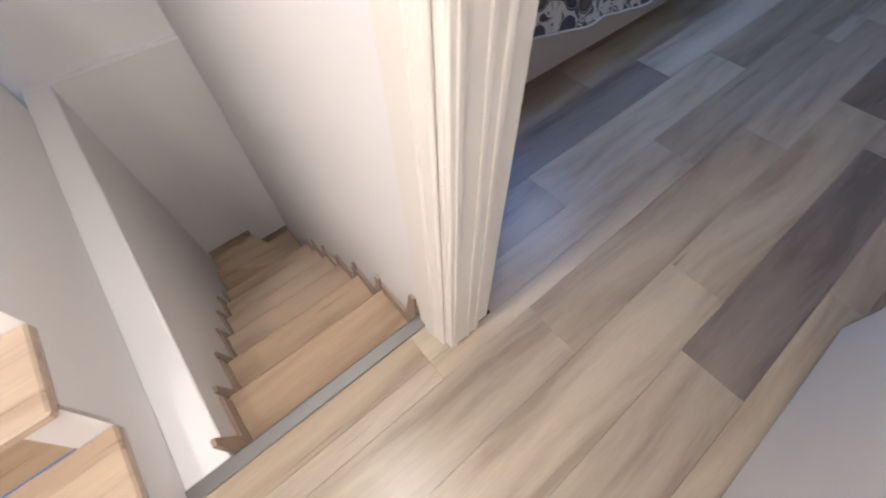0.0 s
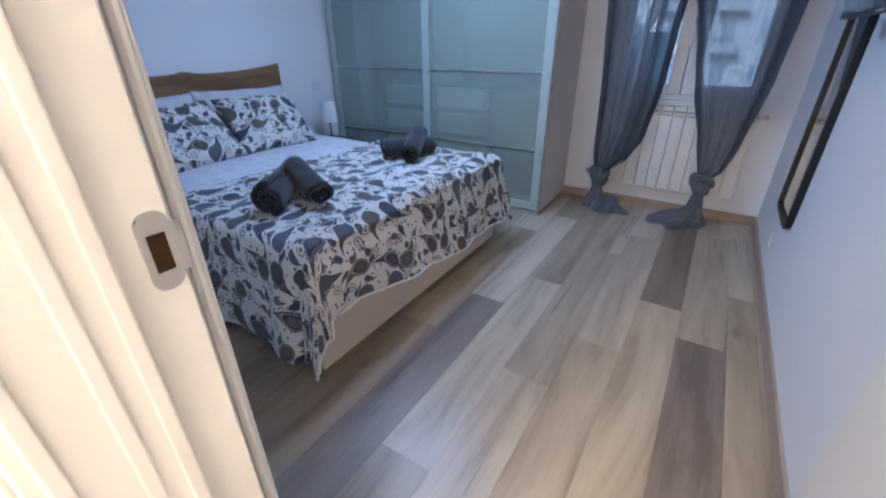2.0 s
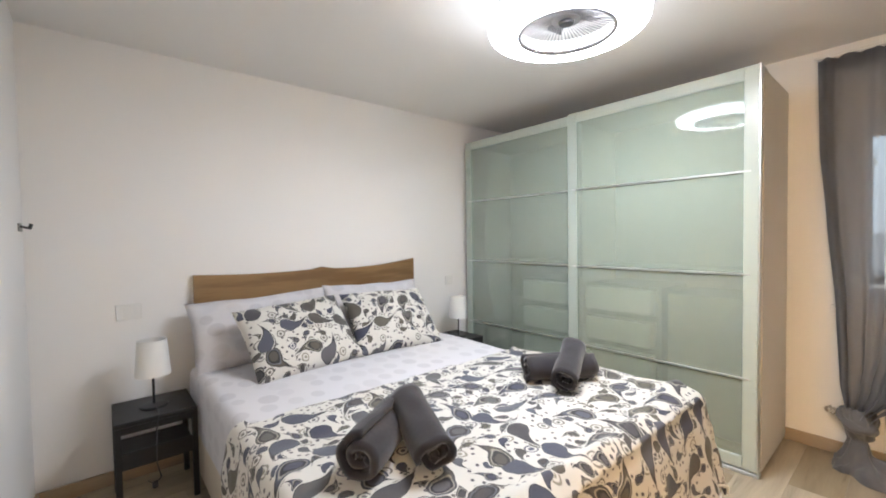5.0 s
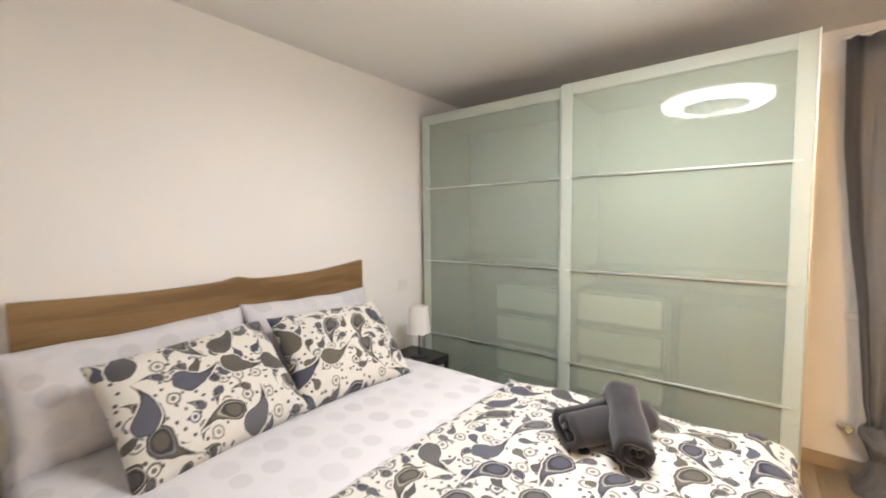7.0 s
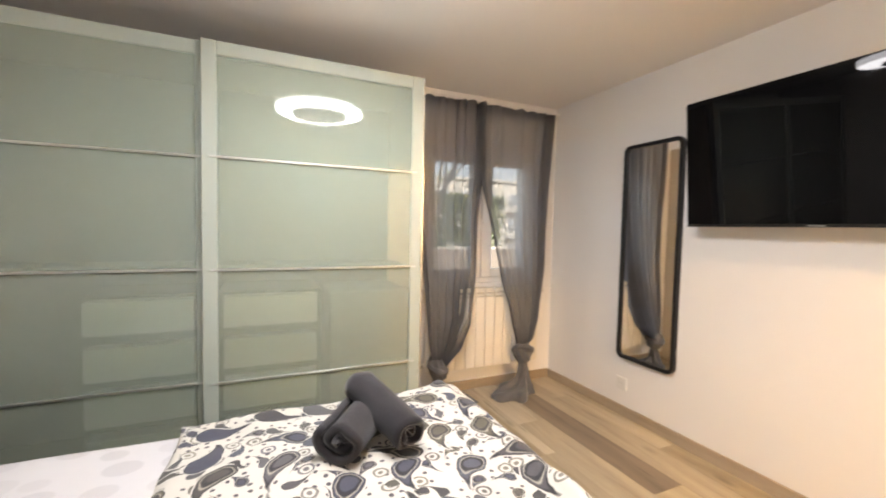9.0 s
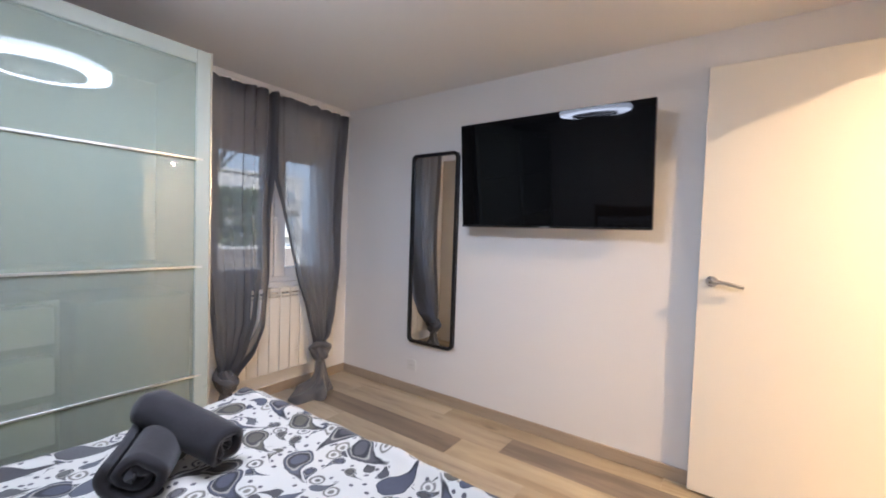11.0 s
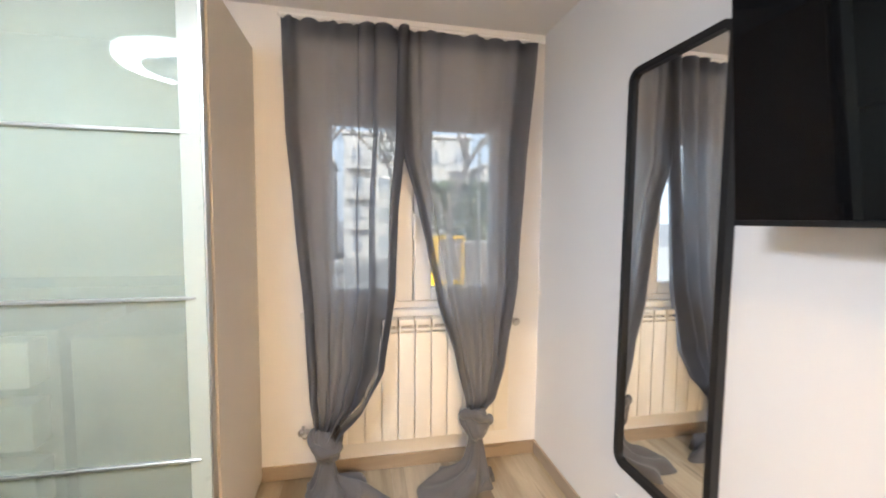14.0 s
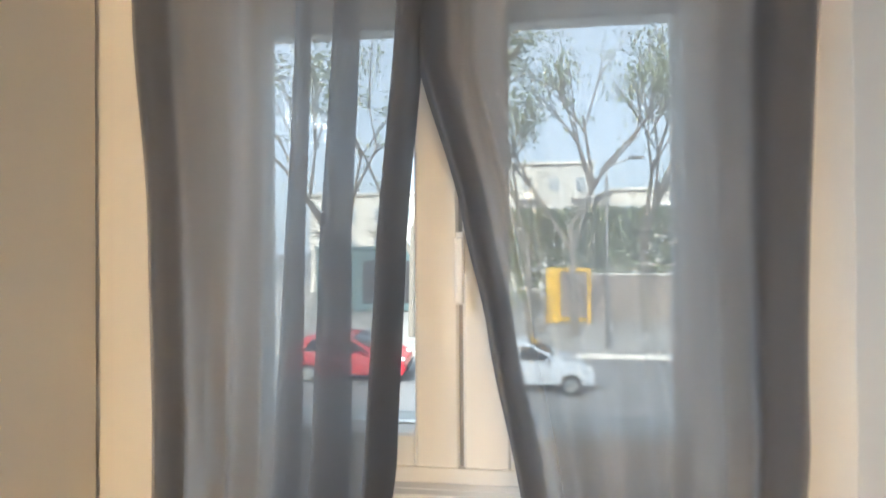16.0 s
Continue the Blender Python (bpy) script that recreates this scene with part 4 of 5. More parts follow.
def quilt_at(u, v):
    c = QY0 - SIDE_S + v * (QY1 - QY0 + SIDE_S + SIDE_N)
    a = QX0 + u * (QXE - QX0 + foot_drop(c) + 0.02)
    wig = 0.02 * math.sin(c * 5.1 + 0.6) + 0.012 * math.sin(c * 11.3)
    a = a + wig * (1 - u)
    oa = max(0.0, a - (QXE - QR))
    ob = max(0.0, (QY0 + QR) - c) or -max(0.0, c - (QY1 - QR))
    p = Vector((a, c * 0.8, 0))
    puff = 0.014 * noise.noise(p * 5.0) + 0.007 * noise.noise(p * 13.0) + 0.012 * abs(noise.noise(p * 2.6 + Vector((4, 1, 0))))

    def roll(s):
        if s < QR * math.pi / 2:
            return QR * math.sin(s / QR), QR * (1 - math.cos(s / QR))
        return QR, QR + s - QR * math.pi / 2
    if oa > 0 and ob != 0:
        s = (oa ** 7 + abs(ob) ** 7) ** (1 / 7)
        out, down = roll(s)
        f = math.atan2(abs(ob), oa)
        flare = down * (0.10 + 0.16 * math.sin(2 * f) ** 2 * (0.6 + 0.4 * math.cos(8 * f)))
        dirx, diry = math.cos(f), math.sin(f)
        x = QXE - QR + (out + flare) * dirx
        y0 = QY0 + QR if ob > 0 else QY1 - QR
        y = y0 - math.copysign((out + flare) * diry, ob)
        z = QZ - down
    elif oa > 0:
        out, down = roll(oa)
        wave = (0.010 + 0.012 * math.sin(c * 13 + 1.0) + 0.006 * math.sin(c * 29)) * down / 0.3
        x, y, z = QXE - QR + out + down * 0.10 + wave, c, QZ - down * 0.99
    elif ob != 0:
        out, down = roll(abs(ob))
        wave = (0.012 + 0.012 * math.sin(a * 12 + 2.0) + 0.006 * math.sin(a * 27)) * down / 0.3
        y0 = QY0 + QR if ob > 0 else QY1 - QR
        x, y, z = a, y0 - math.copysign(out + down * 0.10 + wave, ob), QZ - down * 0.99
    else:
        x, y, z = a, c, QZ
    k = min(1.0, (oa + abs(ob)) / 0.1)
    z += puff * (1 - k)
    x += puff * k * 0.8 if oa > 0 else 0
    y += (-1 if ob > 0 else 1) * puff * k * 0.8 if ob != 0 else 0
    # a soft crease where the fold over the foot starts
    z += 0.026 * math.exp(-((a - (QXE - 0.075 + 0.02 * math.sin(c * 4.3))) / 0.028) ** 2) * (0.75 + 0.7 * noise.noise(Vector((c * 5, 1.7, 0)))) * (1 - min(1.0, abs(ob) / 0.15))
    if oa > 0.05 and ob == 0:
        x -= 0.016 * math.exp(-((oa - 0.075) / 0.03) ** 2)
    # the head end is thick and turned
    head = max(0.0, 1 - (a - QX0) / 0.05) if ob == 0 else 0
    z -= 0.022 * head ** 2
    return (x, y, z)


_q = sheet(B(), quilt_at, 150, 210, lambda u, v: (u * (QXE - QX0 + FOOT), v * (QY1 - QY0 + SIDE_S + SIDE_N)))
duvet = solid("duvet", _q, M_PAISLEY, "paisley duvet draped over the foot of the bed", "duvet", smooth="all")
_b = B()
_e = [Vector(quilt_at(1.0, k / 90)) for k in range(91)]
for p, q in zip(_e, _e[1:]):
    tube(_b, p, q, 0.006, seg=6, caps=False)
part("hem", _b, M_PAISLEY_PLAIN, duvet, "stitched cream hem", "all")
_s = duvet.modifiers.new("thick", "SOLIDIFY")
_s.thickness, _s.offset = 0.016, -1


# ---- pillows ----
def pillow_mesh(name, w, h, t, material, seed, flange=0.0):
    """A stuffed cushion, pinched to its corners, with creases; it lies in its own xy plane."""
    rnd = random.Random(seed)
    sh = Vector((rnd.uniform(0, 50), rnd.uniform(0, 50), 0))
    b = B()
    layer = b.loops.layers.uv.verify()
    n = 40
    for side in (1, -1):
        def at(u, v):
            p, q = 2 * u - 1, 2 * v - 1
            puff = (max(0, 1 - p ** 4) * max(0, 1 - q ** 4)) ** 0.55
            x = w / 2 * p * (1 - 0.05 * (1 - q * q))
            y = h / 2 * q * (1 - 0.06 * (1 - p * p))
            z = side * (t / 2 * puff) + 0.010 * puff * noise.noise(Vector((p * 3, q * 3, side)) + sh)
            z += 0.006 * puff * noise.noise(Vector((p * 9, q * 9, side)) + sh)
            y += 0.012 * noise.noise(Vector((p * 2, 0, 0)) + sh)
            z -= side * 0.012 * puff * math.exp(-((abs(p) + abs(q) - 1.55) / 0.12) ** 2)
            return (x, y, z)
        off = 0 if side > 0 else 2.3
        sheet(b, at, n, n, lambda u, v: (u * w + seed * 0.37 + off, v * h + seed * 0.23))
    bmesh.ops.remove_doubles(b, verts=b.verts, dist=0.0004)
    return finish(b, name, material, "all")


def pillow(at, w, h, t, material, tilt, turn, lean, seed, label, group):
    ob = new("pillow", pillow_mesh("pillow", w, h, t, material, seed))
    # width along the bed's breadth, height up, the face turned to the foot
    ob.matrix_world = Matrix.Translation(at) @ pose(0, 0, 0, 0, 0, 90 + turn) @ pose(0, 0, 0, 90 - tilt, 0, 0) @ pose(0, 0, 0, 0, 0, lean)
    return tagged(ob, label, "pillow", group)


pillow((-2.865, 1.435, 0.712), 0.78, 0.40, 0.17, M_DOTS, 24, 0, 1.5, 3, "plump pale pillow in a dotted pillowcase", "dotted pillows")
pillow((-2.865, 2.170, 0.722), 0.74, 0.40, 0.15, M_DOTS, 24, 0, -1, 4, "plump pale pillow in a dotted pillowcase", "dotted pillows")
pillow((-2.575, 1.520, 0.702), 0.59, 0.44, 0.15, M_PAISLEY, 43, 3, 3, 5, "cream paisley cushion leaning on the dotted pillows", "paisley cushions")
pillow((-2.585, 2.100, 0.706), 0.58, 0.44, 0.15, M_PAISLEY, 43, -3, -2, 8, "cream paisley cushion leaning on the dotted pillows", "paisley cushions")


# ---- towels ----
def towel(a, b, r, seed, label):
    """A towel rolled up tightly: the spiral shows at its ends."""
    a, b = Vector(a), Vector(b)
    rnd = random.Random(seed)
    ph = rnd.uniform(0, 6.28)
    length, turns, th = (b - a).length, 2.3, 0.0
    steps = 110
    r0 = 0.012
    gap = (r - r0) / turns
    bm = B()

    def at(u, v):
        ang = u * turns * 2 * math.pi
        rr = r0 + (r - r0) * u
        rr *= 1 + 0.03 * math.sin(2 * ang + ph) + 0.03 * math.sin(v * 7 + ph) + 0.10 * u * noise.noise(Vector((math.cos(ang) * 1.6, math.sin(ang) * 1.6, v * 3 + seed)))
        wob = 0.008 * math.sin(ang * 0.5 + ph) + 0.004 * math.sin(3 * ang)
        return (rr * math.cos(ang + ph), rr * math.sin(ang + ph) * 0.95, (v - 0.5) * length + wob)
    sheet(bm, at, steps, 14, lambda u, v: (u, v))
    me = finish(bm, "towel", M_TOWEL, "all")
    ob = new("rolled_towel", me)
    ob.matrix_world = Matrix.Translation((a + b) / 2) @ (b - a).to_track_quat("Z", "Y").to_matrix().to_4x4()
    s = ob.modifiers.new("thick", "SOLIDIFY")
    s.thickness, s.offset = gap * 0.72, -1
    return tagged(ob, label, "towel", "rolled towels on the bed")


towel((-1.375, 1.200, 0.642), (-1.520, 1.425, 0.642), 0.074, 2, "charcoal towel rolled up on the duvet")
towel((-1.525, 1.455, 0.690), (-1.265, 1.375, 0.632), 0.064, 3, "charcoal towel rolled up across another roll")
towel((-1.545, 2.115, 0.642), (-1.370, 2.365, 0.642), 0.074, 6, "charcoal towel rolled up on the duvet")
towel((-1.440, 2.335, 0.712), (-1.345, 2.105, 0.636), 0.064, 9, "charcoal towel rolled up across another roll")


# ---- nightstands and lamps ----
def nightstand(x, y, label):
    root = thing("nightstand", (x, y, 0), label, "nightstand", "bedside tables")
    w, d, h = 0.156, 0.155, 0.43
    part("top", box(B(), -d, d, -w, w, h - 0.022, h, 0.003), M_BLACK, root)
    part("rail", box(B(), d - 0.014, d - 0.002, -w + 0.022, w - 0.022, h - 0.052, h - 0.0225), M_BLACK, root)
    part("shelf", box(B(), -d + 0.01, d - 0.012, -w + 0.012, w - 0.012, 0.235, 0.25, 0.002), M_BLACK, root)
    part("shelf_front", box(B(), d - 0.0118, d - 0.003, -w + 0.022, w - 0.022, 0.22, 0.295, 0.002), M_BLACK, root)
    for sx in (-1, 1):
        for sy in (-1, 1):
            part("leg", box(B(), min(sx * d, sx * (d - 0.024)), max(sx * d, sx * (d - 0.024)), min(sy * w, sy * (w - 0.024)), max(sy * w, sy * (w - 0.024)), 0, h - 0.0225, 0.002), M_BLACK, root)
    return root


def table_lamp(x, y, z, label):
    root = thing("table_lamp", (x, y, z), label, "table lamp", "bedside lamps")
    part("base", spin(B(), [(0.0, 0.0), (0.058, 0.0), (0.060, 0.004), (0.055, 0.009), (0.008, 0.013), (0.0, 0.013)], 28), M_BLACK, root, "black lamp foot", 40)
    part("stem", tube(B(), (0, 0, 0.012), (0, 0, 0.20), 0.0055, seg=12), M_BLACK, root, "thin black stem", 40)
    shade = spin(B(), [(0.074, 0.152), (0.059, 0.318), (0.0575, 0.318), (0.0725, 0.152)], 36, close=True)
    part("shade", shade, M_SHADE, root, "white fabric shade, unlit", 40)
    b = B()
    for k in range(3):
        t = 2 * math.pi * k / 3
        tube(b, (0, 0, 0.195), (0.057 * math.cos(t), 0.057 * math.sin(t), 0.28), 0.0015, seg=5)
    part("shade_carrier", b, M_CHROME, root)
    part("bulb", ball(B(), (0, 0, 0.225), 0.022, 12), M_PLASTIC, root, "unlit bulb", "all")
    return root


nightstand(-2.815, 0.885, "small black nightstand with a shelf beside the bed")
nightstand(-2.812, 2.838, "small black nightstand between bed and wardrobe")
table_lamp(-2.805, 0.885, 0.43, "small bedside lamp with a white shade, unlit")
table_lamp(-2.785, 2.85, 0.43, "small bedside lamp with a white shade, unlit")
_b = B()
_pts = [(-2.755, 0.888, 0.436), (-2.72, 0.895, 0.434), (-2.657, 0.890, 0.433), (-2.653, 0.880, 0.38), (-2.653, 0.875, 0.22), (-2.653, 0.89, 0.15), (-2.653, 0.865, 0.125), (-2.653, 0.84, 0.15)]
for p, q in zip(_pts, _pts[1:]):
    tube(_b, p, q, 0.003, seg=6)
box(_b, -2.660, -2.646, 0.855, 0.877, 0.11, 0.14, 0.003)
solid("lamp_cable", _b, M_DARKPLASTIC, "black lamp cable with a switch hanging from the nightstand", "cable")


# ---- wall plates ----
def plate(name, at, face, w, h, label, holes=0, keys=0):
    root = thing(name, at, label, "socket" if holes else "light switch")
    part("cover", box(B(), 0.0005, 0.009, -w / 2, w / 2, -h / 2, h / 2, 0.003, 2), M_PLASTIC, root)
    for k in range(holes):
        y = (k - (holes - 1) / 2) * 0.07
        s = part("insert", tube(B(), (0.0085, y, 0), (0.0105, y, 0), 0.021, seg=20), M_PLASTIC, root, "round socket insert", 40)
        for dy in (-0.009, 0.009):
            part("hole", tube(B(), (0.0104, y + dy, 0), (0.0109, y + dy, 0), 0.0028, seg=8), M_DARKPLASTIC, s)
    for k in range(keys):
        y = (k - (keys - 1) / 2) * 0.05
        part("key", box(B(), 0.0085, 0.012, y - 0.022, y + 0.022, -0.026, 0.026, 0.002), M_PLASTIC, root)
    root.rotation_euler = (0, 0, radians(face))
    return root


plate("light_switch", (X0, 0.815, 0.86), 0, 0.105, 0.08, "blank white switch plate above the nightstand", keys=1)
plate("light_switch", (X0, 2.985, 0.845), 0, 0.08, 0.08, "white light switch beside the headboard", keys=1)
plate("wall_socket", (X1, 2.985, 0.215), 180, 0.08, 0.08, "white wall socket under the mirror", holes=1)
hook = thing("wall_hook", (-2.93, Y0, 1.285), "small dark metal hook on the white wall", "hook")
part("back_plate", box(B(), -0.045, 0.045, 0.0005, 0.006, -0.018, 0.018, 0.002), M_STEEL, hook)
for x in (-0.025, 0.025):
    _b = tube(B(), (x, 0.006, 0.004), (x, 0.034, -0.004), 0.005, seg=8)
    tube(_b, (x, 0.032, -0.006), (x, 0.038, 0.016), 0.005, 0.004, 8)
    part("peg", _b, M_BLACK, hook, "dark peg", 40)

# ---- mirror ----
mirror = thing("wall_mirror", (X1, 2.815, 1.080), "tall wall mirror in a black round-cornered frame", "mirror")
ho, wo, fr = 0.690, 0.205, 0.022
_b = B()
outer, inner = round_rect(-wo, wo, -ho, ho, 0.045, 6), round_rect(-wo + fr, wo - fr, -ho + fr, ho - fr, 0.026, 6)
vs = [[_b.verts.new((x, p[0], p[1])) for p in ring] for ring, x in ((outer, -0.001), (outer, -0.028), (inner, -0.028), (inner, -0.001))]
for r0, r1 in zip(vs, vs[1:] + vs[:1]):
    for k in range(len(r0)):
        _b.faces.new((r0[k], r0[(k + 1) % len(r0)], r1[(k + 1) % len(r0)], r1[k]))
part("mirror_frame", _b, M_FRAME, mirror, "black frame", 40)
_b = B()
_b.faces.new([_b.verts.new((-0.016, p[0], p[1])) for p in inner])
part("mirror_glass", prism(B(), inner, "x", -0.016, -0.004), M_MIRROR, mirror, "mirror glass")
_b.free()

# ---- television ----
tv = thing("television", (0.309, 1.946, 1.567), "large black flat television tilted on the wall, switched off", "television")
tv.rotation_euler = (0, radians(-5.2), 0)
part("casing", box(B(), 0.001, 0.032, -0.551, 0.551, -0.316, 0.316, 0.004, 2), M_DARKPLASTIC, tv)
part("rear_box", box(B(), 0.032, 0.062, -0.33, 0.33, -0.28, 0.10, 0.01, 2), M_DARKPLASTIC, tv)
part("screen", box(B(), -0.003, 0.0009, -0.548, 0.548, -0.304, 0.313), M_SCREEN, tv, "dark glossy screen")
part("lower_bezel", box(B(), -0.004, 0.001, -0.551, 0.551, -0.316, -0.3042, 0.001), M_FRAME, tv)
part("badge", box(B(), -0.005, -0.0039, -0.03, 0.03, -0.3125, -0.3075), M_ALU, tv, "small silver badge")
bracket = thing("television_bracket", (X1, 1.946, 1.56), "black steel wall bracket behind the television", "bracket")
part("wall_plate", box(B(), -0.018, -0.0005, -0.20, 0.20, -0.12, 0.12, 0.003), M_BLACK, bracket)
part("arm", box(B(), -0.066, -0.018, -0.15, -0.11, -0.14, 0.14), M_BLACK, bracket)
part("arm", box(B(), -0.066, -0.018, 0.11, 0.15, -0.14, 0.14), M_BLACK, bracket)

# ---- ceiling fan with light ring ----
fan = thing("ceiling_fan_light", (-1.345, 2.125, CEIL), "round white ceiling fan with a glowing light ring", "ceiling fan")
part("canopy", spin(B(), [(0.0, 0.0), (0.11, 0.0), (0.10, -0.03), (0.12, -0.06), (0.185, -0.095), (0.18, -0.105), (0.0, -0.10)], 40), M_PLASTIC, fan, "", 40)
_prof = []
for k in range(24):
    t = 2 * math.pi * k / 24
    c, s = math.cos(t), math.sin(t)
    _prof.append((0.243 + 0.059 * math.copysign(abs(c) ** 0.6, c), -0.158 + 0.032 * math.copysign(abs(s) ** 0.6, s)))
_ring = sorted(_prof, key=lambda p: math.atan2(p[1] + 0.158, p[0] - 0.243) % (2 * math.pi))
_cut = [k for k, p in enumerate(_ring) if p[1] < -0.178]
_low = _ring[_cut[0]:_cut[-1] + 1]
_rest = _ring[_cut[-1]:] + _ring[:_cut[0] + 1]
part("light_ring", spin(B(), _low, 64), M_RING, fan, "glowing white light ring", "all")
_k = next(k for k, p in enumerate(_rest) if p[1] > -0.158)
part("ring_rim", spin(B(), _rest[:_k + 1], 64), M_RINGOUT, fan, "glowing outer rim of the ring", "all")
part("ring_side", spin(B(), _rest[_k:], 64), M_RINGSIDE, fan, "softly glowing ring top", "all")
part("grille_rim", spin(B(), [(0.192, -0.188), (0.188, -0.198), (0.174, -0.195), (0.180, -0.182)], 48, close=True), M_GREYPLASTIC, fan, "grey grille rim", 40)
for k in range(48):
    t = 2 * math.pi * k / 48
    b = B()
    c, s = math.cos(t), math.sin(t)
    tube(b, (0.178 * c, 0.178 * s, -0.191), (0.055 * math.cos(t + 0.25), 0.055 * math.sin(t + 0.25), -0.140), 0.0026, 0.0018, 5)
    part("grille_rib", b, M_GREYPLASTIC, fan)
part("grille_hub", spin(B(), [(0.0, -0.148), (0.054, -0.146), (0.060, -0.138), (0.054, -0.132), (0.0, -0.130)], 32), M_GREYPLASTIC, fan, "", 40)
part("motor_cap", spin(B(), [(0.0, -0.160), (0.026, -0.159), (0.030, -0.150), (0.0, -0.147)], 24), M_DARKPLASTIC, fan, "dark motor cap", 40)
for k in range(5):
    t = 2 * math.pi * k / 5
    b = B()
    prism(b, [(0.03, -0.018), (0.145, -0.036), (0.148, 0.030), (0.03, 0.016)], "z", -0.118, -0.114)
    bmesh.ops.rotate(b, verts=b.verts, cent=(0, 0, -0.116), matrix=Matrix.Rotation(radians(18), 3, "X"))
    bmesh.ops.rotate(b, verts=b.verts, cent=(0, 0, 0), matrix=Matrix.Rotation(t, 3, "Z"))
    part("blade", b, M_DARKPLASTIC, fan)

# ---- street outside the window ----
GZ = -2.9
M_ASPHALT = stony("asphalt", (0.11, 0.11, 0.112), (0.19, 0.19, 0.19), 0.6, 0.85, 30)
M_PAVING = stony("paving", (0.22, 0.21, 0.195), (0.31, 0.30, 0.28), 0.8, 0.9, 20)
M_BEIGE = stony("beige_render", (0.50, 0.485, 0.45), (0.58, 0.56, 0.52), 0.5, 0.9, 10)
M_PALE = stony("pale_render", (0.55, 0.52, 0.47), (0.66, 0.63, 0.57), 0.5, 0.9, 10)
M_BRICKWALL = stony("brown_wall", (0.20, 0.165, 0.14), (0.27, 0.23, 0.195), 1.5, 0.9, 18)
M_BARK = stony("bark", (0.12, 0.105, 0.09), (0.22, 0.20, 0.17), 8, 0.95, 40)
M_LEAF = stony("leaf", (0.17, 0.21, 0.09), (0.30, 0.33, 0.17), 3, 0.7, 30)
M_HEDGE = stony("hedge_leaf", (0.13, 0.17, 0.08), (0.26, 0.29, 0.17), 3, 0.8, 30)
M_YELLOW = paint("yellow_paint", (0.70, 0.42, 0.04), 0.5, 0.05)
M_CARRED = paint("red_car_paint", (0.36, 0.035, 0.045), 0.25, 0.02, 20, 0.0)
M_CARSILVER = paint("silver_car_paint", (0.42, 0.45, 0.49), 0.28, 0.03, 20, 0.0)
M_TYRE = paint("rubber", (0.02, 0.02, 0.02), 0.85, 0.005)
M_CARGLASS = paint("dark_car_glass", (0.02, 0.025, 0.03), 0.08, 0.005, 20, 0.0, 0.6)
M_BIN = paint("grey_green_steel", (0.11, 0.16, 0.17), 0.5, 0.04)
# pale base colour paints the sky's reflection into the house panes
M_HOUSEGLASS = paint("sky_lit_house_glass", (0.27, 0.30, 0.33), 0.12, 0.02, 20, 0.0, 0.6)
M_LAMPGLASS = paint("lamp_glass", (0.75, 0.75, 0.72), 0.15, 0.05)

structure("ground", box(B(), -600, 600, -600, 800, GZ - 0.5, GZ), M_ASPHALT, "grey asphalt street")
structure("pavement", box(B(), -60, 60, 19.2, 60.0, GZ - 0.2, GZ + 0.14, 0.02), M_PAVING, "pale paved pavement across the street")
structure("kerb", box(B(), -60, 60, 19.0, 19.198, GZ - 0.2, GZ + 0.15, 0.02), M_PALE, "stone kerb")
structure("pavement_near", box(B(), -60, 60, 4.25, 6.6, GZ - 0.2, GZ + 0.14, 0.02), M_PAVING, "pale paved pavement under the window")


